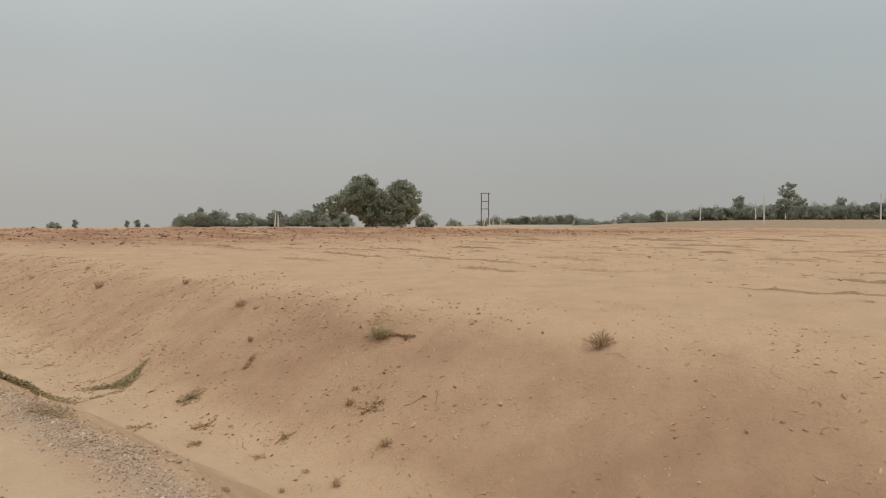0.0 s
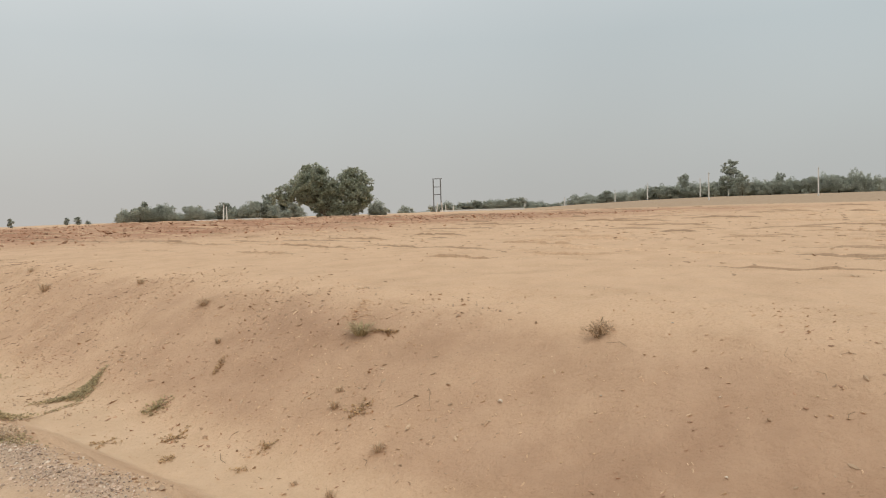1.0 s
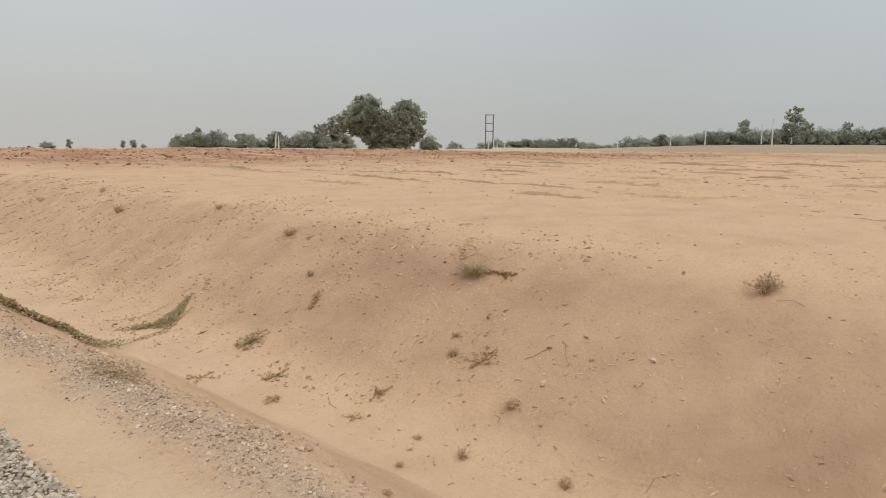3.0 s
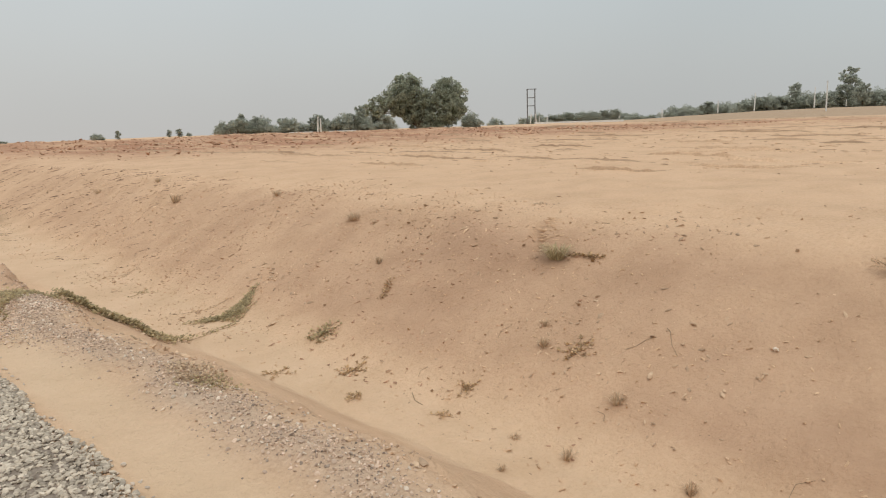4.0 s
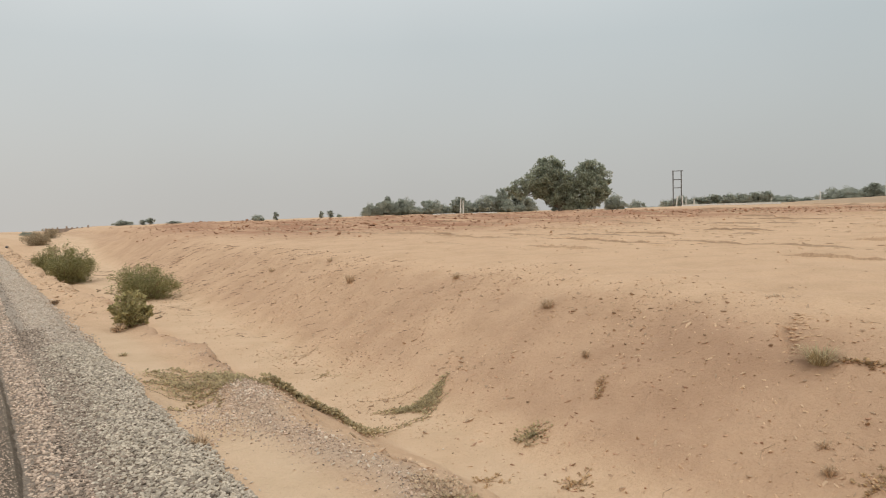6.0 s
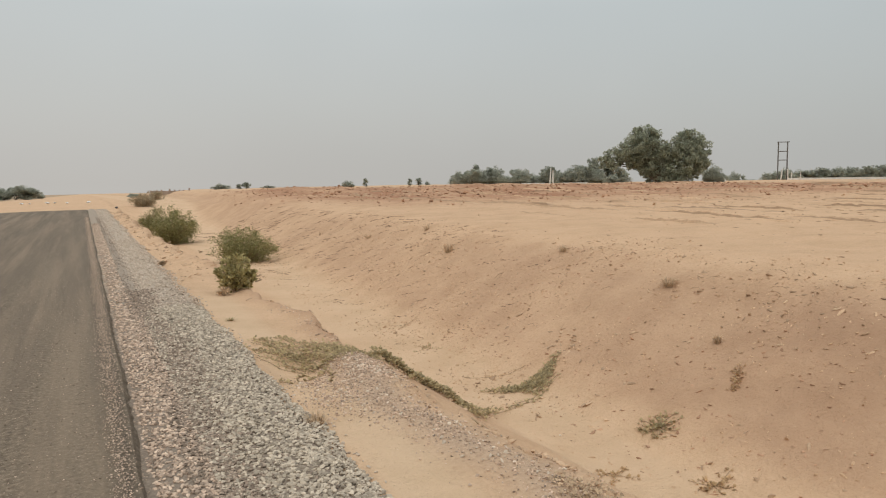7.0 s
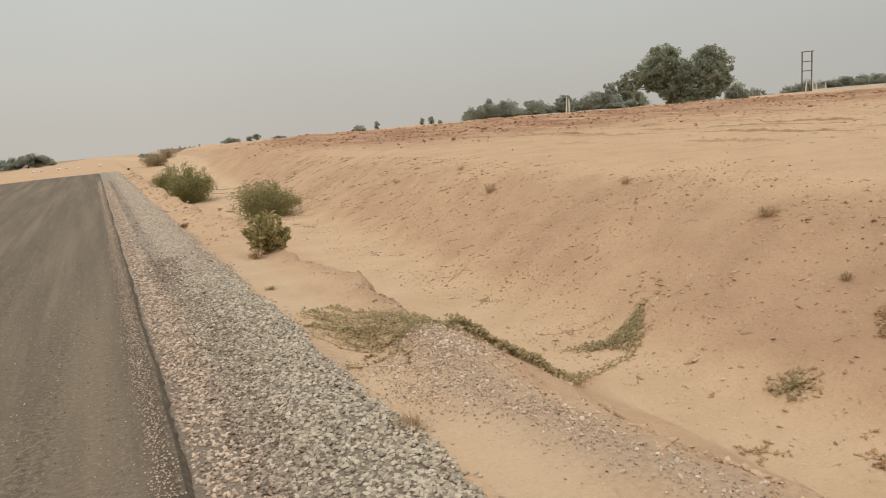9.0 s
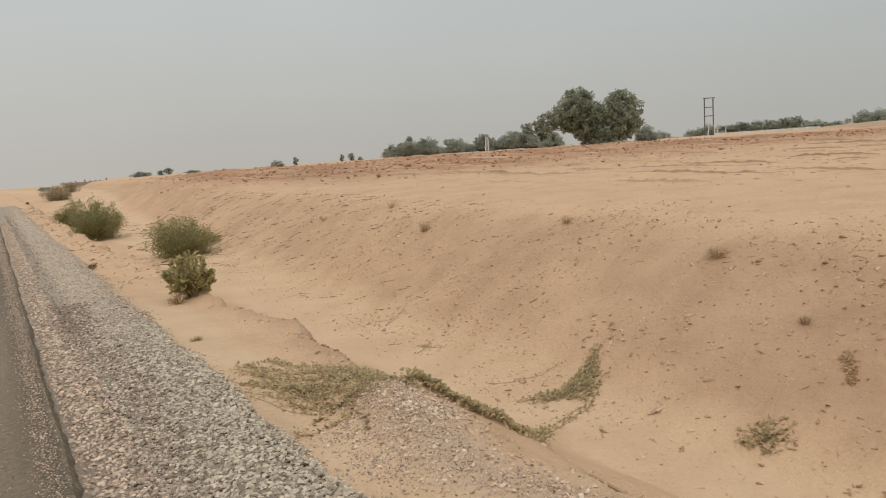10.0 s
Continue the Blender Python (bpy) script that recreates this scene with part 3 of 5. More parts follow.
def box(bm, x0, x1, y0, y1, z0, z1, bevel=0.0):
    r = bmesh.ops.create_cube(bm, size=1.0, matrix=Matrix.Translation(((x0 + x1) / 2, (y0 + y1) / 2, (z0 + z1) / 2)) @ Matrix.Diagonal((x1 - x0, y1 - y0, z1 - z0, 1)))
    if bevel:
        es = list({e for v in r["verts"] for e in v.link_edges})
        bmesh.ops.bevel(bm, geom=es, offset=bevel, segments=1, affect="EDGES")


def build_pole():
    root = new("concrete_pole")
    bm = bmesh.new()
    r = bmesh.ops.create_cone(bm, cap_ends=True, segments=8, radius1=0.16, radius2=0.10, depth=5.0, matrix=Matrix.Translation((0, 0, 2.4)))
    part("shaft", bm, CONCRETE, root)
    bm = bmesh.new()
    box(bm, -0.2, 0.2, -0.05, 0.05, 4.66, 4.73, 0.01)
    part("bracket", bm, STEEL, root)
    return tagged(root, "bare pale concrete pole standing in the field", "pole", "field poles")


pole = build_pole()
POLES = """54.6 75.6 2.1; 56.1 77.0 1.9; 97.6 72.2 1.3; 100.8 73.0 1.3; 152.2 107.9 3.0; 163.7 109.0 2.2; 177.3 106.7 2.9; 169.3 100.6 2.9; 183.7 95.9 2.5; 181.1 78.9 3.2; 175.3 67.3 4.1; 179.8 55.3 4.6; 147.1 42.6 5.7; 157.0 24.3 5.6; 191.4 51.9 1.6"""
for i, row in enumerate(POLES.split(";")):
    x, y, h = (float(v) for v in row.split())
    ob = pole if i == 0 else copy_thing(pole, Matrix.Identity(4))
    lean = 0.09 if i in (0, 10) else spin.uniform(-0.02, 0.02)
    ob.matrix_basis = Matrix.Translation((x, y, float(ground_z(x, y)))) @ Matrix.Rotation(lean, 4, "Y") @ Matrix.Rotation(spin.uniform(0, 3), 4, "Z") @ Matrix.Diagonal((0.65 if h < 2.2 else 1, 0.65 if h < 2.2 else 1, h / 4.9, 1))
west_pole = copy_thing(pole, Matrix.Translation((-13.2, 78.4, float(ground_z(-13.2, 78.4)))))


def build_frame_tower():
    root = new("steel_frame_tower")
    for sx in (-0.62, 0.62):
        bm = bmesh.new()
        box(bm, sx - 0.085, sx + 0.085, -0.09, 0.09, -0.2, 5.75, 0.015)
        part("upright", bm, STEEL, root)
    for z in (5.68, 4.3, 3.0):
        bm = bmesh.new()
        box(bm, -0.78 if z > 5 else -0.53, 0.9 if z > 5 else 0.53, -0.05, 0.05, z - 0.06, z + 0.06, 0.01)
        part("cross_bar", bm, STEEL, root)
    for sx, tilt in ((-0.1, 0.10), (0.75, -0.06)):
        bm = bmesh.new()
        bmesh.ops.create_cone(bm, cap_ends=True, segments=8, radius1=0.10, radius2=0.08, depth=1.7, matrix=Matrix.Translation((sx, -0.35, 0.8)) @ Matrix.Rotation(tilt, 4, "Y"))
        part("stay_post", bm, CONCRETE, root, "short pale concrete stay post")
    tagged(root, "dark two-legged steel frame with three cross bars", "pylon")
    root.matrix_basis = Matrix.Translation((93.6, 70.8, float(ground_z(93.6, 70.8)))) @ Matrix.Rotation(radians(-50), 4, "Z")
    return root


build_frame_tower()


def build_far_wall():
    """A low unfinished brick wall with uneven piers, far along the field."""
    rnd = random.Random(4)
    root = new("brick_wall")
    bm = bmesh.new()
    box(bm, -2.4, 2.4, -0.12, 0.12, -0.4, 0.28, 0.02)
    part("wall_course", bm, BRICK, root)
    for k in range(8):
        x = -2.4 + k * 0.68 + rnd.uniform(-.2, .2)
        bm = bmesh.new()
        box(bm, x - 0.1, x + 0.1, -0.15, 0.15, -0.4, rnd.uniform(0.35, 0.6), 0.02)
        part("pier", bm, BRICK, root)
    tagged(root, "low unfinished brick wall with uneven piers", "wall")
    root.matrix_basis = Matrix.Translation((10.3, 98.8, float(ground_z(10.3, 98.8)))) @ Matrix.Rotation(radians(-5), 4, "Z")
    return root


build_far_wall()


def low_kerb(x0, y0, x1, y1, high, label):
    """A low run of pale concrete at the field's far edge."""
    length = math.hypot(x1 - x0, y1 - y0)
    bm = bmesh.new()
    box(bm, 0, length, -0.12, 0.12, -0.5, high, 0.02)
    ob = part("low_kerb", bm, CONCRETE)
    z = max(float(ground_z(x0, y0)), float(ground_z(x1, y1)))
    ob.matrix_basis = Matrix.Translation((x0, y0, z)) @ Matrix.Rotation(math.atan2(y1 - y0, x1 - x0), 4, "Z")
    return tagged(ob, label, "kerb")


low_kerb(86.9, 64.9, 94.6, 54.1, 0.22, "long low pale concrete kerb at the field's edge")
low_kerb(52.6, 79.3, 55.2, 77.6, 0.13, "low pale concrete kerb beside the poles")
low_kerb(57.0, 76.4, 59.9, 74.3, 0.13, "low pale concrete kerb below the bushes")


# ---- stones and clods ----
def ico_template():
    bm = bmesh.new()
    bmesh.ops.create_icosphere(bm, subdivisions=1, radius=1.0)
    v = np.array([tuple(q.co) for q in bm.verts])
    f = np.array([[q.index for q in p.verts] for p in bm.faces])
    bm.free()
    return v, f


ICO = ico_template()


def stone_shapes(seed, count, rough=0.30, flat=(0.38, 0.75), cuts=3):
    """Angular broken stones: squeezed and chipped icosahedra."""
    rs = np.random.RandomState(seed)
    out = []
    for _ in range(count):
        v = ICO[0] * (1 + rs.uniform(-rough, rough, (len(ICO[0]), 1)))
        v = v * np.array([1.0, rs.uniform(0.6, 0.95), rs.uniform(*flat)])
        for _ in range(cuts):
            n = rs.normal(size=3)
            n /= np.linalg.norm(n)
            v = v - np.clip(v @ n - 0.42, 0, None)[:, None] * n
        out.append(v)
    return out


def rotations(rs, n, tip):
    a, b, c = rs.uniform(0, 2 * np.pi, n), rs.uniform(-tip, tip, n), rs.uniform(-tip, tip, n)
    m = np.zeros((n, 3, 3))
    ca, sa, cb, sb, cc, sc = np.cos(a), np.sin(a), np.cos(b), np.sin(b), np.cos(c), np.sin(c)
    m[:, 0, 0], m[:, 0, 1], m[:, 0, 2] = ca * cb, ca * sb * sc - sa * cc, ca * sb * cc + sa * sc
    m[:, 1, 0], m[:, 1, 1], m[:, 1, 2] = sa * cb, sa * sb * sc + ca * cc, sa * sb * cc - ca * sc
    m[:, 2, 0], m[:, 2, 1], m[:, 2, 2] = -sb, cb * sc, cb * cc
    return m


def scatter(name, shapes, x, y, z, size, mat, seed, label, tip=0.6, stretch=None, heading=None, parent=None):
    """Many small stones as one mesh."""
    rs = np.random.RandomState(seed)
    n = len(x)
    kind = rs.randint(0, len(shapes), n)
    t = np.array(shapes)[kind]
    if stretch is not None:
        t = t * np.asarray(stretch)[None, None, :]
    m = rotations(rs, n, tip)
    if heading is not None:
        c, s = np.cos(heading), np.sin(heading)
        m = np.zeros((n, 3, 3))
        m[:, 0, 0], m[:, 0, 1], m[:, 1, 0], m[:, 1, 1], m[:, 2, 2] = c, -s, s, c, 1
    v = np.einsum("nij,nkj->nki", m, t) * size[:, None, None] + np.stack([x, y, z], -1)[:, None, :]
    k = t.shape[1]
    f = ICO[1][None] + (np.arange(n) * k)[:, None, None]
    me = bpy.data.meshes.new(name)
    me.from_pydata(v.reshape(-1, 3).tolist(), [], f.reshape(-1, 3).tolist())
    me.materials.append(mat)
    ob = new(name, me)
    if parent:
        ob.parent = parent
        ob["kind"] = "stuff"
        return ob
    return tagged(ob, label, "stones", kind="stuff")


BROKEN = stone_shapes(3, 24)
LUMPS = stone_shapes(9, 16, 0.30, (0.35, 0.7), 2)
FLAKES = stone_shapes(6, 24, 0.20, (0.30, 0.55), 4)


def bed_z(x, y):
    """The gravel shoulder's top: a heaped strip by the asphalt, a wheel-worn hollow, then the main spread."""
    return (-0.065 - 0.025 * np.exp(-((x - 0.10) / 0.05) ** 2) + 0.035 * np.exp(-((x - 0.30) / 0.12) ** 2) - 0.02 * np.exp(-((x - 0.56) / 0.14) ** 2) + 0.025 * np.exp(-((x - 0.95) / 0.25) ** 2)
            - 0.06 * smooth01(1.1, 1.38, x) + 0.010 * wave(x, y, 3.0, 0.4))


def build_shoulder():
    ys = np.concatenate([np.arange(-16, 14, 0.1), np.arange(14, 54, 0.4)])
    xs = np.linspace(0.02, 1.34, 27)
    gx, gy = np.meshgrid(xs, ys)
    edge = 0.035 * np.sin(gy * 1.9) + 0.025 * np.sin(gy * 4.7 + 1) - 0.05
    px = np.where(gx > 1.0, gx + edge * (gx - 1.0) / 0.4, gx)
    gz = bed_z(gx, gy) - 0.06 * smooth01(1.18, 1.34, gx)
    nx = len(xs)
    i = (np.arange(len(ys) - 1)[:, None] * nx + np.arange(nx - 1)[None]).reshape(-1)
    ob = from_lists("gravel_shoulder", np.stack([px, gy, gz], -1).reshape(-1, 3).tolist(), np.stack([i, i + 1, i + nx + 1, i + nx], -1).tolist(), GRAVEL_FINES, None, True)
    a = ob.data.attributes.new("dust", "FLOAT", "POINT")
    a.data.foreach_set("value", (smooth01(7, 14, gy) * (0.45 + 0.4 * smooth01(0.55, 0.75, gx))).reshape(-1).astype(np.float32))
    tagged(ob, "grey crushed stone shoulder beside the asphalt", "gravel shoulder", kind="structure")
    rs = np.random.RandomState(21)

    def band(n, y0, y1, x0, x1, s0, s1):
        x, y = rs.uniform(x0, x1, n), rs.uniform(y0, y1, n)
        s = rs.uniform(s0, s1, n) * 0.5
        x = np.where(x > 1.0, x + (0.035 * np.sin(y * 1.9) + 0.025 * np.sin(y * 4.7 + 1) - 0.03) * (x - 1.0) / 0.36, x)
        return x, y, bed_z(x, y) + s * rs.uniform(0.0, 0.30, n), s
    # the stones passed nearest, each its own
    meshes = []
    for k, v in enumerate(FLAKES[:12]):
        me = bpy.data.meshes.new("stone")
        me.from_pydata(v.tolist(), [], ICO[1].tolist())
        me.materials.append(GREY_STONE)
        meshes.append(me)
    x, y, z, s = band(290, 2.3, 4.6, 0.62, 1.34, 0.036, 0.062)
    m = rotations(rs, 290, 0.35)
    for k in range(290):
        o = new("stone", meshes[k % 12])
        o.parent = ob
        o.matrix_basis = Matrix.Translation((x[k], y[k], z[k] + 0.006)) @ Matrix(m[k].tolist()).to_4x4() @ Matrix.Diagonal((s[k],) * 3 + (1,))
    for n, y0, y1, x0, x1, s0, s1, mat, nm in (
            (22000, -4, 10, 0.44, 1.36, 0.026, 0.056, GREY_STONE, "loose_grey_stones"), (11000, -4, 12, 0.36, 0.68, 0.020, 0.046, DARK_STONE, "hollow_stones"), (900, -4, 12, 0.32, 0.66, 0.018, 0.044, PINK_STONE, "loose_dusty_stones"), (1600, 12, 40, 0.34, 0.62, 0.025, 0.05, DARK_STONE, "loose_brown_stones"), (900, -4, 12, 0.6, 1.34, 0.02, 0.05, DARK_STONE, "loose_brown_stones"), (4800, 10, 24, 0.55, 1.36, 0.025, 0.06, DUSTY_STONE, "loose_dusty_stones"),
            (3000, 24, 53, 0.50, 1.38, 0.035, 0.07, DUSTY_STONE, "loose_dusty_stones"), (7600, -4, 10, 0.09, 0.46, 0.024, 0.052, PINK_STONE, "loose_dusty_stones"),
            (2600, 10, 34, 0.08, 0.36, 0.035, 0.07, PINK_STONE, "loose_dusty_stones"), (1800, -4, 14, 0.02, 0.40, 0.010, 0.022, PINK_STONE, "stone_chips"),
            (7000, -16, -4, 0.55, 1.36, 0.024, 0.056, GREY_STONE, "loose_grey_stones"), (3600, -16, -4, 0.07, 0.55, 0.02, 0.05, PINK_STONE, "loose_dusty_stones"), (1200, -4, 14, 0.62, 1.36, 0.010, 0.024, GREY_STONE, "stone_chips"), (6500, -4, 12, -0.17, 0.03, 0.007, 0.020, PINK_STONE, "edge_chips"), (2600, -4, 12, 0.0, 0.14, 0.008, 0.024, DARK_STONE, "groove_chips"), (4200, 12, 40, -0.17, 0.03, 0.012, 0.028, PINK_STONE, "edge_chips"), (4200, -2, 14, -4.6, -0.02, 0.006, 0.017, PINK_STONE, "road_chips"), (4200, -2, 12, -3.6, -0.02, 0.008, 0.022, DARK_STONE, "road_chips"), (500, -4, 16, 1.22, 1.46, 0.02, 0.05, DUSTY_STONE, "stray_stones")):
        x, y, z, s = band(n, y0, y1, x0, x1, s0, s1)
        if nm == "hollow_stones":
            x = np.clip(rs.normal(0.55, 0.11, n) + 0.05 * np.sin(y * 1.1), 0.3, 1.0)
            z = bed_z(x, y) + s * rs.uniform(0.25, 0.60, n)
        if nm == "edge_chips":
            x = np.clip(rs.normal(-0.065, 0.042, n), -0.4, 0.02)
        if nm in ("edge_chips", "road_chips"):
            z = np.where(x < 0.05, 0.002 - 0.006 * np.abs(x), bed_z(x, y)) + s * 0.2
        if nm == "stray_stones":
            z = ground_z(x, y) + s * 0.3
        scatter(nm, FLAKES, x, y, z, s, mat, 5 + n, "", 0.4, parent=ob)
    return ob


GRAVEL_FINES = simple("gravel_fines", ((0.17, 0.132, 0.10), (0.31, 0.25, 0.195)), 45, 0.95, 0.006, detail=6)
fines_nodes, fines_links = GRAVEL_FINES.node_tree.nodes, GRAVEL_FINES.node_tree.links
fines_bsdf = fines_nodes["Principled BSDF"]
fines_dust = fines_nodes.new("ShaderNodeAttribute")
fines_dust.attribute_name = "dust"
fines_links.new(mix(fines_nodes, fines_links, fines_dust.outputs["Fac"], fines_bsdf.inputs["Base Color"].links[0].from_socket, (0.50, 0.41, 0.32)), fines_bsdf.inputs["Base Color"])
DUSTY_STONE = simple("dust_covered_stone", ((0.46, 0.365, 0.28), (0.60, 0.495, 0.395)), 14, 0.9, 0.004, vary=0.2)
DARK_STONE = simple("brown_crushed_stone", ((0.215, 0.16, 0.12), (0.39, 0.305, 0.235)), 14, 0.88, 0.004, vary=0.4)
build_shoulder()

rs = np.random.RandomState(77)


def on_ground(x, y, s, sink=0.25):
    return ground_z(x, y) + s * sink


RIDGE_STONE = simple("pinkish_grey_chippings", ((0.46, 0.325, 0.23), (0.63, 0.475, 0.36)), 14, 0.9, 0.003, vary=0.3)
# chippings and grit on the ridge of the shelf and its mound
def ridge_spots(n, wide):
    """Places along the ridge, thickest on the mound."""
    y = np.concatenate([rs.uniform(-4.5, 6.0, n - n // 3), rs.normal(5.25, 0.42, n // 3)])
    x = lip_x(y) - 0.36 + rs.normal(0, wide, n) * np.where(y > 4.2, 1.25, 0.8) - 0.08 * smooth01(3.6, 4.8, y) - 0.16 * np.exp(-((y - 5.0) / 0.5) ** 2)
    keep = (wave(x, y, 2.6, 1.1) + rs.uniform(-0.5, 0.9, n) > -0.15) & (y < 6.1)
    return x[keep], y[keep]


x, y = ridge_spots(15000, 0.20)
s = np.clip(rs.gamma(1.8, 0.0034, len(x)) + 0.003, 0, 0.022)
scatter("ridge_chippings", FLAKES, x, y, on_ground(x, y, s), s, RIDGE_STONE, 12, "grey-brown stone chippings strewn along the sandy ridge", 0.8)
x, y = ridge_spots(5000, 0.20)
s = np.clip(rs.gamma(1.7, 0.0028, len(x)) + 0.002, 0, 0.016)
scatter("ridge_grit", FLAKES, x, y, on_ground(x, y, s), s, DARK_STONE, 22, "brown grit strewn along the sandy ridge", 0.8)
x, y = ridge_spots(900, 0.20)
s = rs.uniform(0.008, 0.024, len(x))
scatter("ridge_stones", FLAKES, x, y, on_ground(x, y, s), s, PALE_STONE, 13, "pale small stones strewn along the sandy ridge", 0.8)
# stones showing through the sand at the rim beyond the mound
n = 200
y = rs.uniform(6.5, 9.6, n)
x = lip_x(y) - 0.18 + rs.normal(0, 0.13, n)
s = np.clip(rs.gamma(1.8, 0.004, n) + 0.005, 0, 0.026)
scatter("rim_stones", FLAKES, x, y, on_ground(x, y, s), s, RIDGE_STONE, 27, "pale stones showing along the gully's crumbled rim", 0.7)

# crumbled earth along the broken edges
edges = []
y = rs.uniform(-5, 12, 1500)
edges.append((lip_x(y) + rs.normal(0.02, 0.11, 1500), y))
x = rs.uniform(2.5, 4.1, 420)
edges.append((x, 5.93 + 0.10 * np.sin(x * 3.1) + 0.16 * (x - 2.6) + rs.normal(0, 0.07, 420)))
y = rs.uniform(2.6, 5.9, 420)
edges.append((step_x(y) + rs.normal(0.03, 0.05, 420), y))
y = rs.uniform(13, 48, 2600)
edges.append((lip_x(y) - 0.25 + rs.normal(0, 0.42, 2600), y))
x, y = np.concatenate([e[0] for e in edges]), np.concatenate([e[1] for e in edges])
keep = wave(x, y, 3.3, 0.2) + rs.uniform(-0.7, 0.7, len(x)) > -0.1
x, y = x[keep], y[keep]
s = np.clip(rs.gamma(1.5, 0.008, len(x)) + 0.005, 0, 0.05) * np.where(y > 13, 1.7, 1.0)
scatter("edge_crumbs", LUMPS, x, y, on_ground(x, y, s, 0.05), s, CLOD, 19, "crumbled earth along the ditch's broken edges", 0.6, stretch=(1.4, 0.9, 0.8))
# small clods on the bank, in drifts
n = 34000
x, y = rs.uniform(4.3, 9.6, n), rs.uniform(-11, 26, n)
keep = (wave(x, y, 0.9, 1.3) + 0.6 * wave(x, y, 2.3, 0.2) + rs.uniform(-0.9, 0.9, n) - 0.35 * (1 - smooth01(-1, 4, y)) - 0.7 * smooth01(8.0, 8.7, x - 0.045 * y)) > 0.25
x, y = x[keep], y[keep]
s = np.clip(rs.gamma(1.3, 0.0066, len(x)) + 0.0045, 0, 0.05)
scatter("bank_clods", LUMPS, x, y, on_ground(x, y, s, 0.08), s, CLOD, 14, "small dry earth clods strewn over the sandy bank", 0.7, stretch=(1.5, 0.8, 0.75))
n = 15000
x, y = rs.uniform(4.1, 9.2, n), rs.uniform(-9, 22, n)
keep = (wave(x, y, 1.1, 2.1) + 0.6 * wave(x, y, 2.6, 0.9) + rs.uniform(-0.9, 0.9, n)) > 0.35
x, y = x[keep], y[keep]
s = np.clip(rs.gamma(1.6, 0.006, len(x)) + 0.005, 0, 0.026)
scatter("sand_lumps", LUMPS, x, y, on_ground(x, y, s, 0.05), s, SAND, 24, "pale crusted sand lumps strewn over the bank", 0.7, stretch=(1.5, 0.8, 0.7))
# larger dark-sided clods, in loose drifts
n = 4200
x, y = rs.uniform(4.7, 8.7, n), rs.uniform(-7, 16, n)
keep = (wave(x, y, 0.7, 2.9) + 0.7 * wave(x, y, 1.9, 0.5) + rs.uniform(-0.8, 0.8, n) - 0.55 * (1 - smooth01(-1, 4, y)) - 0.8 * smooth01(7.8, 8.4, x - 0.045 * y)) > 0.25
x, y = x[keep], y[keep]
s = rs.uniform(0.010, 0.027, len(x)) * rs.uniform(0.7, 1.15, len(x))
scatter("bank_lumps", LUMPS, x, y, on_ground(x, y, s, 0.12), s, RED_CLOD, 25, "crumbly brown earth lumps scattered over the bank", 0.5, stretch=(1.7, 0.9, 0.7))
# narrow washed-out ledges that slant across the bank, each run of lumps one line
n = 300
cx, cy = rs.uniform(5.0, 9.2, n), rs.uniform(9, 40, n)
keep = rs.uniform(0, 1, n) < smooth01(9, 15, cy) * 0.85 + 0.10
cx, cy = cx[keep], cy[keep]
line = rs.uniform(0.10, 0.42, len(cx)) * (0.8 + cy / 40)
turn_by = rs.normal(-1.05, 0.16, len(cx))
k = np.repeat(np.arange(len(cx)), 7)
along = np.tile(np.linspace(-1, 1, 7), len(cx)) * line[k] * 0.6 + rs.normal(0, 0.03, len(k))
x = cx[k] + np.cos(turn_by[k]) * along + rs.normal(0, 0.018, len(k))
y = cy[k] + np.sin(turn_by[k]) * along
s = rs.uniform(0.010, 0.026, len(k)) * (0.6 + cy[k] / 28)
scatter("bank_ledges", LUMPS, x, y, on_ground(x, y, s, 0.05), s, DARK_CLOD, 15, "narrow broken earth ledges slanting across the bank", stretch=(2.4, 0.6, 0.7), heading=turn_by[k] + rs.normal(0, 0.2, len(k)))
# a step washed out of the bank above the wispy grass
n = 70
p, q = np.round(rs.uniform(-0.34, 0.34, n) / 0.07) * 0.07 + rs.normal(0, 0.008, n), rs.uniform(0.02, 0.30, n)
x, y = 7.45 + 0.77 * p + 0.64 * q, 2.79 + 0.64 * p - 0.77 * q
s = rs.uniform(0.025, 0.045, n)
scatter("washed_step", LUMPS, x, y, on_ground(x, y, s, -0.02), s, SAND, 18, "layered step of pale earth washed out of the bank", stretch=(1.6, 0.55, 0.5), heading=rs.normal(-0.88, 0.15, n))
# crumbled scars on the bank
for cx, cy, wx, wy, n, lab in ((5.98, 7.25, 0.14, 0.22, 70, "crumbled red scar above the creeper"), (2.95, 3.35, 0.12, 0.25, 60, "crumbled scar below the shelf's edge"), (7.6, 4.6, 0.35, 0.9, 130, "loose clods below the bank's crest"), (7.9, 9.0, 0.4, 0.9, 120, "loose clods below the bank's crest"), (6.6, 9.6, 0.5, 0.7, 110, "loose clods on the bank"), (8.0, 1.4, 0.3, 0.7, 60, "loose clods at the bank's crest")):
    x, y = rs.normal(cx, wx, n), rs.normal(cy, wy, n)
    s = np.clip(rs.gamma(1.6, 0.010, n) + 0.006, 0, 0.05)
    scatter("bank_scar", LUMPS, x, y, on_ground(x, y, s, 0.1), s * 0.85, CLOD, int(cx * 100), lab, 0.6, stretch=(1.6, 0.8, 0.75))
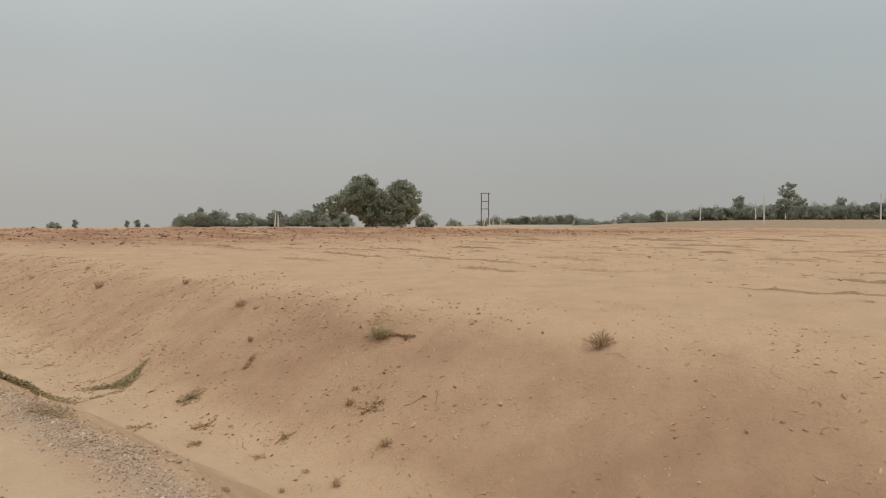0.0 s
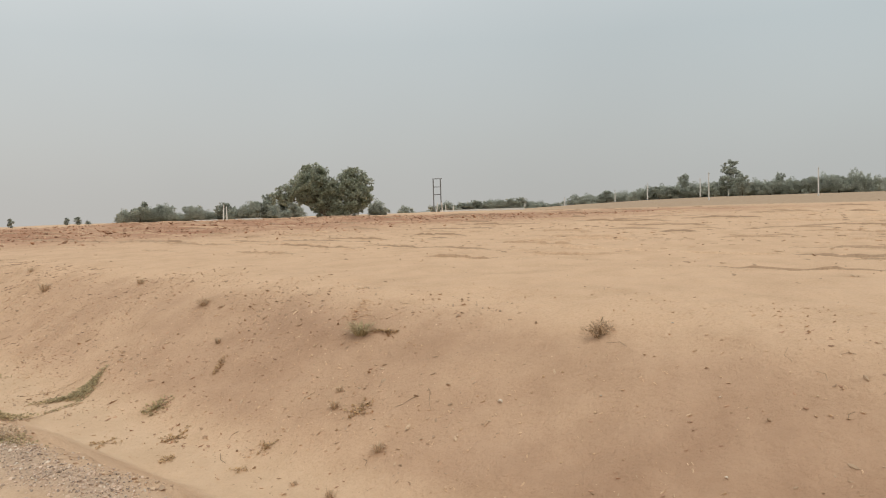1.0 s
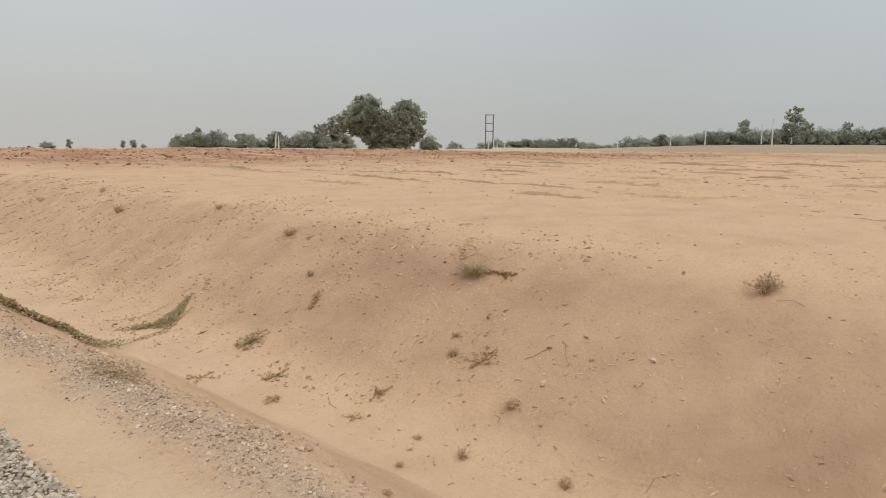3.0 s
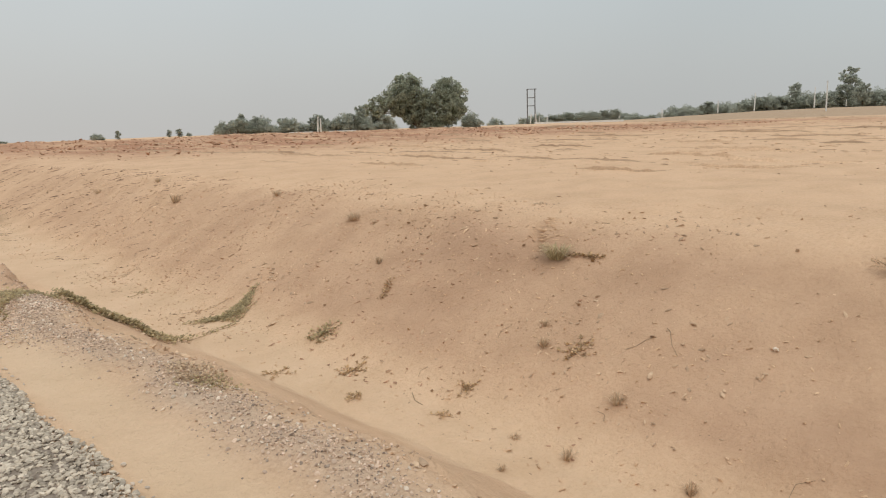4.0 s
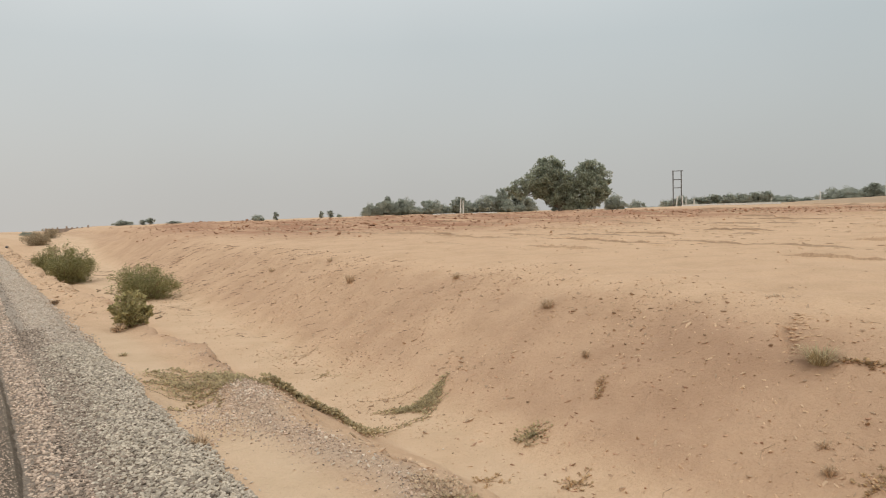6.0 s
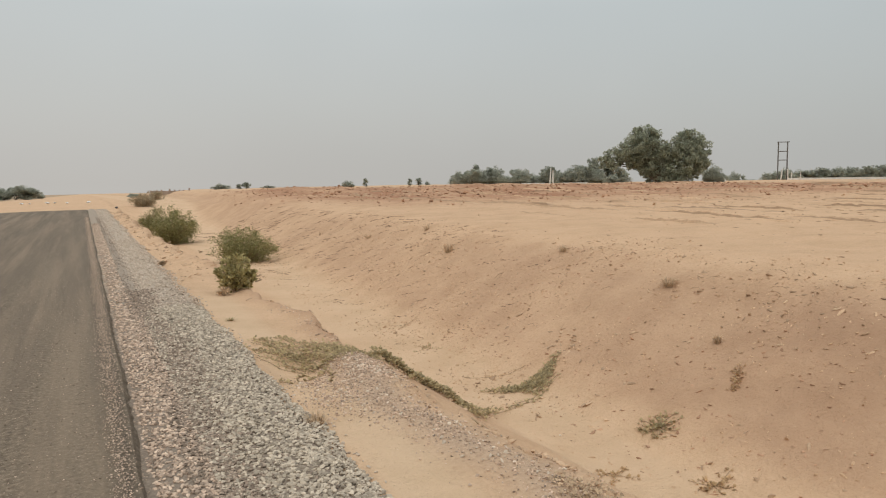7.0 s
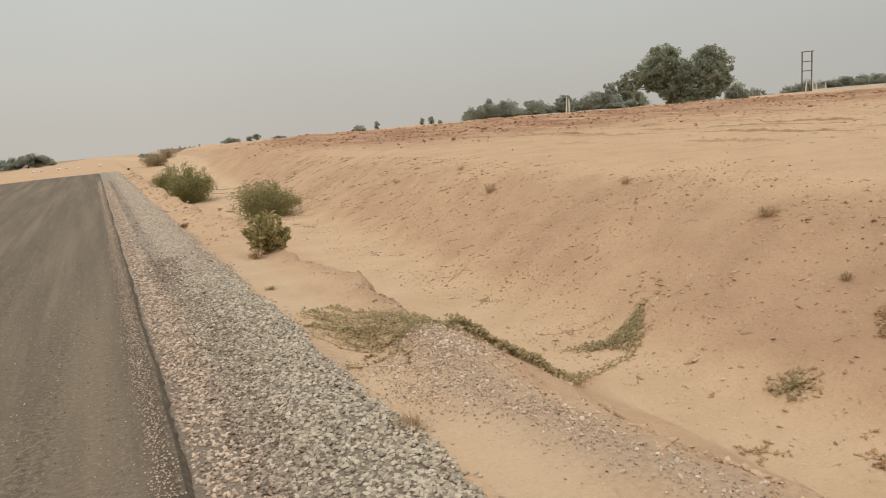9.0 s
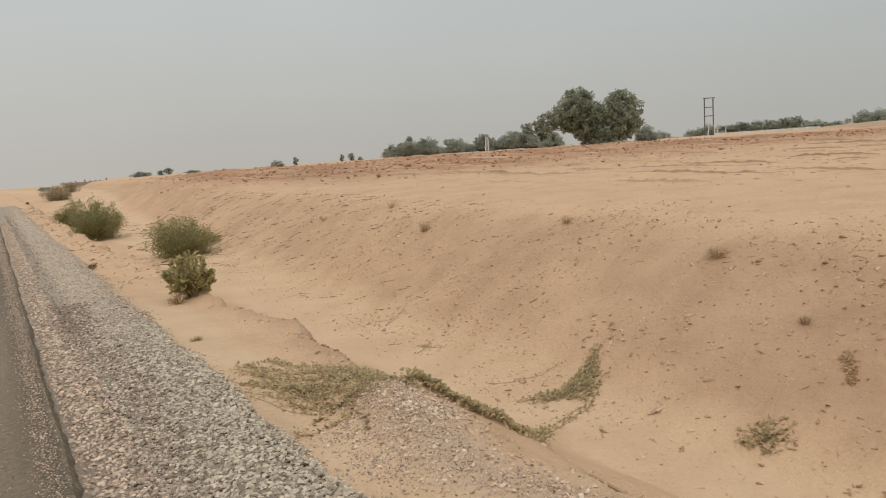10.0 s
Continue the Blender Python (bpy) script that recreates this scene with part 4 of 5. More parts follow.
# clods over the field
n = 5200
x, y = 9 + rs.gamma(1.6, 11, n), rs.uniform(-28, 62, n)
s = np.clip(rs.gamma(1.6, 0.012, n) + 0.006, 0, 0.09) * (0.45 + np.clip(x / 50, 0, 1.2))
scatter("field_clods", LUMPS, x, y, on_ground(x, y, s, 0.08), s, CLOD, 16, "dry earth clods scattered over the bare field", 0.6, stretch=(1.4, 1.0, 0.7))
n = 3200
x, y = 12.5 + rs.gamma(1.7, 12, n), rs.uniform(-26, 60, n)
x = np.round(x / 1.15) * 1.15 + rs.normal(0, 0.22, n)
s = rs.uniform(0.02, 0.045, n) * (0.7 + np.clip(x / 45, 0, 1.5))
scatter("field_ledges", LUMPS, x, y, on_ground(x, y, s, 0.1), s, CLOD, 23, "short broken plough ledges in rows over the field", stretch=(0.55, 3.4, 0.65), heading=rs.normal(0, 0.12, n))
n = 9000
x, y = rs.uniform(9, 62, n), rs.uniform(19, 75, n)
keep = red_amount(x, y) > rs.uniform(0.12, 1.0, n)
x, y = x[keep], y[keep]
s = np.clip(rs.gamma(2.0, 0.022, len(x)) + 0.015, 0, 0.16)
scatter("red_clods", LUMPS, x, y, on_ground(x, y, s), s, RED_CLOD, 17, "red earth clods heaped along the spoil ridge", 0.6, stretch=(1.5, 1.0, 0.8))


def build_ruts():
    """Broken wheel ruts and plough ridges that run along the field, parallel to the road."""
    rnd = random.Random(31)
    verts, faces = [], []
    lines = [13.2, 15.5, 16.0, 16.6, 17.2, 18.4, 20.5, 21.6, 23.0, 25.4, 27.8, 30.5, 33.0, 36, 40, 44, 49, 55, 62, 70, 80]
    for x0 in lines:
        yy = -26.0
        while yy < 46:
            length, gap = rnd.uniform(1.2, 6.5), rnd.uniform(0.6, 6.0)
            w, h = rnd.uniform(0.035, 0.075) * (1 + x0 / 60), rnd.uniform(0.025, 0.055) * (1 + x0 / 50)
            step = 0.16 if x0 < 26 else 0.4
            ns = max(3, int(length / step))
            base = len(verts)
            for i in range(ns + 1):
                t = i / ns
                fade = min(1, 4 * t, 4 * (1 - t))
                y = yy + length * t
                xc = x0 + 0.35 * math.sin(y * 0.21 + x0) + rnd.uniform(-.03, .03)
                hh = h * fade * rnd.uniform(0.5, 1.3)
                for dx, dz in ((-w, -0.02), (-w * 0.35, hh), (w * 0.2, hh * 0.7), (w, -0.02)):
                    verts.append((xc + dx, y, dz))
            for i in range(ns):
                for c in range(3):
                    a = base + i * 4 + c
                    faces.append((a, a + 1, a + 5, a + 4))
            yy += length + gap
    a = np.array(verts)
    a[:, 2] += ground_z(a[:, 0], a[:, 1])
    ob = from_lists("field_ruts", a.tolist(), faces, CLOD, None, False)
    tagged(ob, "broken wheel ruts and plough ridges across the field", "ruts", kind="stuff")


build_ruts()

# a few single stones
SINGLE = bpy.data.meshes.new("pale_stone")
SINGLE.from_pydata(BROKEN[5].tolist(), [], ICO[1].tolist())
SINGLE.materials.append(PALE_STONE)
for x, y, s in ((6.29, -0.68, 0.04), (7.9, -2.0, 0.02), (5.9, -3.2, 0.022), (4.4, 5.3, 0.02), (6.55, -1.75, 0.02), (6.7, -2.9, 0.02)):
    o = tagged(new("pale_stone", SINGLE), "single pale stone lying on the sandy bank", "stone", "single stones")
    o.matrix_basis = Matrix.Translation((x, y, float(ground_z(x, y)) + 0.35 * s)) @ Matrix.Rotation(x, 4, "Z") @ Matrix.Diagonal((s, s, s * 0.8, 1))
WHITES = bpy.data.meshes.new("white_stone")
WHITES.from_pydata(BROKEN[8].tolist(), [], ICO[1].tolist())
WHITES.materials.append(WHITE)
for x, y, s in ((-5.2, 74.3, .26), (-4.6, 74.6, .20), (-3.1, 74.0, .30), (-2.6, 76.4, .22), (-1.5, 73.6, .20), (0.3, 74.5, .30)):
    o = tagged(new("white_stone", WHITES), "whitewashed boulder closing off the end of the road", "stone", "boulders at the road's end")
    o.matrix_basis = Matrix.Translation((x, y, float(ground_z(x, y)) + 0.3 * s)) @ Matrix.Rotation(x * 3, 4, "Z") @ Matrix.Diagonal((s, s, s * 0.8, 1))
DARK = bpy.data.meshes.new("dark_lump")
DARK.from_pydata(LUMPS[3].tolist(), [], ICO[1].tolist())
DARK.materials.append(STEEL)
for x, y, s in ((1.9, 53.8, 0.16),):
    o = tagged(new("tar_lump", DARK), "dark lump of spilt asphalt at the gravel's edge", "lump", "asphalt lumps")
    o.matrix_basis = Matrix.Translation((x, y, float(ground_z(x, y)) + 0.3 * s)) @ Matrix.Rotation(x * 9, 4, "Z") @ Matrix.Diagonal((s, s, s, 1))


# ---- shrubs, creepers and dry tufts ----
def build_shrub(name, seed, wide, high, leaves, size, mat, label, slim=0.45, shoots=26, open_top=0.0):
    rnd = random.Random(seed)
    root = new(name)
    v, f = [], []
    clumps = []
    for k in range(shoots):
        a, out = rnd.uniform(0, 6.283), math.sqrt(rnd.uniform(0, 1)) * wide * 0.46
        hgt = high * (1 - 0.55 * (2 * out / wide) ** 2) * rnd.uniform(0.55, 1.0 + open_top)
        tip = (math.cos(a) * out, math.sin(a) * out, hgt)
        midp = (tip[0] * 0.55, tip[1] * 0.55, hgt * 0.55)
        limb(v, f, [(rnd.uniform(-.05, .05) * wide, rnd.uniform(-.05, .05) * wide, -0.03), midp, tip], [0.012 * high + .004, 0.007 * high + .003, 0.002], 4)
        for t in (0.25, 0.45, 0.62, 0.8, 0.95):
            clumps.append((tip[0] * (0.35 + 0.65 * t) + rnd.uniform(-.05, .05) * wide, tip[1] * (0.35 + 0.65 * t) + rnd.uniform(-.05, .05) * wide, max(0.05, hgt * t), (0.085 if t < 0.9 else 0.05) * wide))
    from_lists("branches", v, f, TWIG, root)
    per = max(3, leaves // len(clumps))
    lv, lf = [], []
    for cx, cy, cz, r in clumps:
        for _ in range(per):
            p = Vector((cx, cy, cz)) + Vector((rnd.gauss(0, .6), rnd.gauss(0, .6), rnd.gauss(0, .6))) * r
            p.z = max(p.z, 0.02)
            a = Vector((p.x * 0.8 + rnd.uniform(-1, 1) * wide * .3, p.y * 0.8 + rnd.uniform(-1, 1) * wide * .3, rnd.uniform(-0.4, 0.9) * wide * .5)).normalized()
            b = a.cross(Vector((rnd.uniform(-1, 1), rnd.uniform(-1, 1), rnd.uniform(-1, 1)))).normalized()
            s = size * rnd.uniform(0.6, 1.3)
            k = a.cross(b) * s * 0.18
            i = len(lv)
            lv += [tuple(p), tuple(p + a * s * 0.5 + b * s * slim * 0.5 + k), tuple(p + a * s), tuple(p + a * s * 0.5 - b * s * slim * 0.5 + k)]
            lf += [(i, i + 1, i + 2), (i, i + 2, i + 3)]
    from_lists("foliage", lv, lf, mat, root)
    return tagged(root, label, "shrub")


ROUND_LEAF = leaf_material("olive_broad_leaf", ((0.35, 0.295, 0.125), (0.50, 0.43, 0.225)), 8, 0.35, 0.45)
BRUSH = leaf_material("dusty_brush", ((0.40, 0.32, 0.21), (0.54, 0.44, 0.30)), 5, 0.3, 0.45)
stand(build_shrub("round_shrub", 2, 0.70, 0.72, 1500, 0.082, ROUND_LEAF, "rounded broad-leaved shrub at the gully's edge", 0.62, 24), 2.12, 11.7)
stand(build_shrub("feathery_shrub", 3, 2.55, 1.15, 12000, 0.085, SHRUB_LEAF, "spreading feathery green shrub in the ditch", 0.22, 60, 0.25), 4.85, 24.6)
stand(build_shrub("feathery_shrub", 4, 2.7, 1.5, 12000, 0.10, SHRUB_LEAF, "tall feathery green shrub in the ditch", 0.22, 56, 0.2), 3.3, 33.9)
stand(build_shrub("feathery_shrub", 5, 1.5, 1.35, 6000, 0.10, SHRUB_LEAF, "dense feathery green shrub on the ditch side", 0.16, 30, 0.2), 3.75, 36.0)
stand(build_shrub("feathery_shrub", 6, 2.0, 1.1, 5000, 0.11, SHRUB_LEAF, "low feathery green shrub in the ditch", 0.16, 30, 0.3), 3.5, 44.0)
stand(build_shrub("dusty_shrub", 7, 2.4, 0.9, 4000, 0.12, BRUSH, "low dusty brown shrub beyond the ditch's end", 0.3, 24, 0.2), 4.2, 62.0)
stand(build_shrub("dusty_shrub", 8, 2.6, 0.8, 4000, 0.12, BRUSH, "low dusty brown shrub on the spoil", 0.2, 24, 0.2), 5.6, 70.0)
stand(build_shrub("small_weed", 10, 0.16, 0.13, 90, 0.05, TWIG, "small dark weed at the gravel's edge", 0.5, 8), 1.34, 16.1)
stand(build_shrub("dry_sprig", 9, 0.30, 0.16, 160, 0.06, STRAW, "dry leafy sprig beside the round shrub", 0.5, 10), 1.86, 11.3)


def build_creeper(seed, runs, leaf, per_m, spread, label, mat=None, lift=0.03):
    """A low creeper: runners over the ground with small leaves on both sides. runs: lists of (x, y)."""
    rnd = random.Random(seed)
    root = new("creeper")
    v, f, lv, lf = [], [], [], []
    for pts in runs:
        fine = []
        for (x0, y0), (x1, y1) in zip(pts, pts[1:]):
            n = max(2, int(math.hypot(x1 - x0, y1 - y0) / 0.07))
            for k in range(n):
                t = k / n
                fine.append((x0 + (x1 - x0) * t + rnd.uniform(-.015, .015), y0 + (y1 - y0) * t + rnd.uniform(-.015, .015)))
        fine.append(pts[-1])
        v, f = [], []
        limb(v, f, [(x, y, float(ground_z(x, y)) + 0.006) for x, y in fine], [0.002] * len(fine), 4)
        from_lists("runner", v, f, TWIG, root)
        side = 1
        for k in range(len(fine) - 1):
            (x0, y0), (x1, y1) = fine[k], fine[k + 1]
            run = Vector((x1 - x0, y1 - y0, 0)).normalized()
            across = Vector((-run.y, run.x, 0))
            for _ in range(max(2, int(per_m * 0.07))):
                t = rnd.random()
                off = rnd.gauss(0, spread)
                px, py = x0 + (x1 - x0) * t + across.x * off, y0 + (y1 - y0) * t + across.y * off
                p = Vector((px, py, float(ground_z(px, py)) + rnd.uniform(0.004, lift * 0.7)))
                side = -side
                a = (run * rnd.uniform(0.1, 0.9) + across * side * rnd.uniform(0.3, 1.0) + Vector((0, 0, rnd.uniform(0.05, 0.55)))).normalized()
                b = a.cross(Vector((rnd.uniform(-.35, .35), rnd.uniform(-.35, .35), 1))).normalized()
                s = leaf * 0.80 * rnd.uniform(0.65, 1.3)
                k2 = a.cross(b) * s * 0.2
                i = len(lv)
                lv += [tuple(p), tuple(p + a * s * .35 + b * s * .40 + k2), tuple(p + a * s * .8 + b * s * .3), tuple(p + a * s), tuple(p + a * s * .8 - b * s * .3), tuple(p + a * s * .35 - b * s * .40 + k2)]
                lf += [(i, i + 1, i + 2, i + 3), (i, i + 3, i + 4, i + 5)]
    from_lists("foliage", lv, lf, mat or VINE_LEAF, root)
    return tagged(root, label, "creeper")


def fan(seed, x, y, reach, n, ang0=0.0, ang1=6.283, bend=0.5):
    rnd = random.Random(seed)
    out = []
    for k in range(n):
        a, r = ang0 + (ang1 - ang0) * (k + rnd.uniform(0, 1)) / n, reach * rnd.uniform(0.5, 1.0)
        b = a + rnd.uniform(-bend, bend)
        out.append([(x, y), (x + math.cos(a) * r * .5, y + math.sin(a) * r * .5), (x + math.cos(a) * r * .5 + math.cos(b) * r * .5, y + math.sin(a) * r * .5 + math.sin(b) * r * .5)])
    return out


BROWN_VINE = leaf_material("browned_creeper_leaf", ((0.45, 0.305, 0.16), (0.60, 0.42, 0.245)), 9, 0.3, 0.4)
# over the mound, with arms trailing on the sand
mrnd = random.Random(41)
mound_runs = []
for k in range(26):
    u = k / 25
    tip = (1.78 - 0.36 * math.sin(u * 2.6) + mrnd.uniform(-.12, .22), 7.65 - 1.15 * u + mrnd.uniform(-.1, .1))
    head = (2.42 - 0.42 * u + mrnd.uniform(-.1, .1), 6.45 - 0.75 * u + mrnd.uniform(-.12, .12))
    bow = mrnd.uniform(-0.10, 0.10)
    mound_runs.append([(head[0] + (tip[0] - head[0]) * q + bow * math.sin(q * 3.14), head[1] + (tip[1] - head[1]) * q + bow * math.sin(q * 3.14)) for q in (0, .25, .5, .75, 1)])
for k in range(12):
    hx, hy = mrnd.uniform(2.0, 2.5), mrnd.uniform(5.75, 6.6)
    mound_runs.append([(hx, hy), (hx - 0.12, hy + mrnd.uniform(-.1, .1)), (hx - 0.28, hy + mrnd.uniform(-.15, .2))])
for k in range(14):
    hx, hy = mrnd.uniform(2.25, 2.75), mrnd.uniform(5.92, 6.12)
    mound_runs.append([(hx, hy), (hx - mrnd.uniform(0, .18), hy + mrnd.uniform(-.16, .04)), (hx - mrnd.uniform(.1, .3), hy + mrnd.uniform(-.2, .08))])
build_creeper(1, mound_runs, 0.040, 55, 0.030, "green-brown creeper matted over the gritty mound", None, 0.04)
build_creeper(4, [[(1.93, 5.78), (1.80, 5.82), (1.66, 5.80), (1.50, 5.72), (1.38, 5.60)], [(2.0, 5.85), (1.88, 6.0), (1.72, 6.02), (1.62, 5.95)], [(1.9, 5.75), (1.86, 5.55), (1.80, 5.42)]], 0.050, 62, 0.016, "single runner of creeper trailing over the sand", None, 0.03)
# down the gully's edge
edge_runs = []
ernd = random.Random(12)
for k in range(17):
    a, b = ernd.uniform(2.3, 3.1), ernd.uniform(3.2, 4.25)
    off = ernd.gauss(-0.03, 0.09)
    edge_runs.append([(x, 5.98 + 0.10 * math.sin(x * 3.1) + 0.16 * (x - 2.6) + off * (0.6 + 0.25 * (x - 2.3)) + ernd.uniform(-.03, .03)) for x in np.linspace(a, b, 8)])
build_creeper(2, edge_runs, 0.05, 120, 0.05, "dense green creeper hanging along the gully's edge", None, 0.13)
# up the ditch side: a dense upper arm and a looser lower loop that meet
vrnd = random.Random(14)
arm, loop = [], []
for k in range(24):
    w = vrnd.uniform(0, 0.34) if k < 17 else vrnd.uniform(0.34, 0.8)
    x0, x1 = vrnd.uniform(4.4, 4.9) + (0.35 if w > 0.34 else 0), vrnd.uniform(5.3, 5.84) - 0.15 * w
    run = []
    for x in np.linspace(x0, x1, 7):
        q = (x - 4.4) / 1.42
        upper, lower = 7.24 - 0.84 * q * (1 - q), float(np.interp(x, (4.3, 5.1, 5.5, 5.85), (6.38, 6.60, 6.85, 7.20)))
        run.append((x, upper + (lower - upper) * w + vrnd.uniform(-.035, .035)))
    arm.append(run)
for k in range(3):
    o = vrnd.gauss(0, 0.04)
    loop.append([(x + vrnd.uniform(-.02, .02), y + o) for x, y in ((4.12, 6.34), (4.36, 6.37), (4.62, 6.45), (4.86, 6.52), (5.05, 6.62), (5.25, 6.74), (5.45, 6.80))][vrnd.randint(0, 1):])
build_creeper(3, arm, 0.045, 62, 0.032, "green creeper spread up the foot of the bank", None, 0.05)
build_creeper(5, loop, 0.042, 30, 0.018, "thin creeper looping across the ditch floor", None, 0.04)
build_creeper(6, [[(4.55, 7.85), (4.75, 7.7), (4.95, 7.65)], [(4.9, 7.75), (5.15, 7.55), (5.4, 7.5)]], 0.035, 40, 0.02, "browned creeper sprays above the green patch", BROWN_VINE)
for seed, x, y, reach, n, leaf, lab in (
        (11, 5.24, 4.68, 0.27, 17, 0.045, "small green creeper spread flat on the bank's foot"), (12, 4.85, 9.7, 0.36, 4, 0.035, "thin creeper lying on the ditch floor"),
        (13, 4.24, 4.2, 0.30, 5, 0.04, "thin brown-green creeper on the ditch floor"), (14, 4.86, 3.55, 0.28, 8, 0.045, "brown-green creeper sprays on the ditch floor"),
        (15, 5.11, 1.95, 0.16, 6, 0.035, "small brown creeper on the bank's foot"), (16, 5.87, 1.10, 0.24, 7, 0.045, "brown-green creeper sprays on the sandy bank"),
        (17, 4.38, 2.89, 0.16, 6, 0.035, "small brown creeper on the ditch floor"), (18, 4.66, 1.86, 0.14, 4, 0.03, "small dry creeper on the ditch floor")):
    build_creeper(seed, fan(seed, x, y, reach, n), leaf, 45, 0.018, lab, BROWN_VINE if "brown" in lab or "dry" in lab else None)
build_creeper(19, [[(6.36, 4.56), (6.22, 4.50), (6.10, 4.40), (6.0, 4.36)], [(6.3, 4.5), (6.12, 4.45)]], 0.045, 130, 0.025, "brown sprig of creeper trailing down the bank", BROWN_VINE)
build_creeper(20, [[(5.05, 11.7), (5.3, 11.55), (5.55, 11.5)], [(5.1, 11.4), (5.35, 11.5), (5.6, 11.62)]], 0.03, 60, 0.015, "thin dry creeper on the ditch floor", STRAW)
build_creeper(21, fan(21, 2.38, 2.2, 0.30, 9) + fan(43, 2.42, 2.45, 0.22, 5), 0.03, 100, 0.05, "dry brown creeper matted over the gritty ridge", STRAW, 0.05)
build_creeper(22, fan(22, 2.42, 1.98, 0.30, 8), 0.03, 80, 0.05, "dull green creeper matted over the gritty ridge", None, 0.05)


def build_tuft(seed, wide, high, blades, label, mat=None, lean=0.0):
    rnd = random.Random(seed)
    v, f = [], []
    for _ in range(int(blades * 0.7)):
        a = rnd.uniform(0, 6.283)
        r = rnd.uniform(0, 0.14) * wide
        p = Vector((math.cos(a) * r, math.sin(a) * r, -0.01))
        out = Vector((math.cos(a + rnd.uniform(-.7, .7)), math.sin(a + rnd.uniform(-.7, .7)), 0)) * wide * 0.5 * rnd.uniform(0.2, 1.0)
        h = high * rnd.uniform(0.35, 1.0)
        m1, tip = p + out * 0.5 + Vector((lean * high * .3, 0, h * 0.75)), p + out + Vector((lean * high, 0, h * rnd.uniform(0.5, 1.0)))
        side = out.cross(Vector((0, 0, 1))).normalized() * 0.0028
        i = len(v)
        v += [tuple(p - side), tuple(p + side), tuple(m1 + side * .8), tuple(m1 - side * .8), tuple(tip)]
        f += [(i, i + 1, i + 2, i + 3), (i + 3, i + 2, i + 4)]
    root = new("dry_tuft")
    from_lists("grass", v, f, mat or STRAW, root)
    return tagged(root, label, "grass tuft", "dry tufts on the bank")


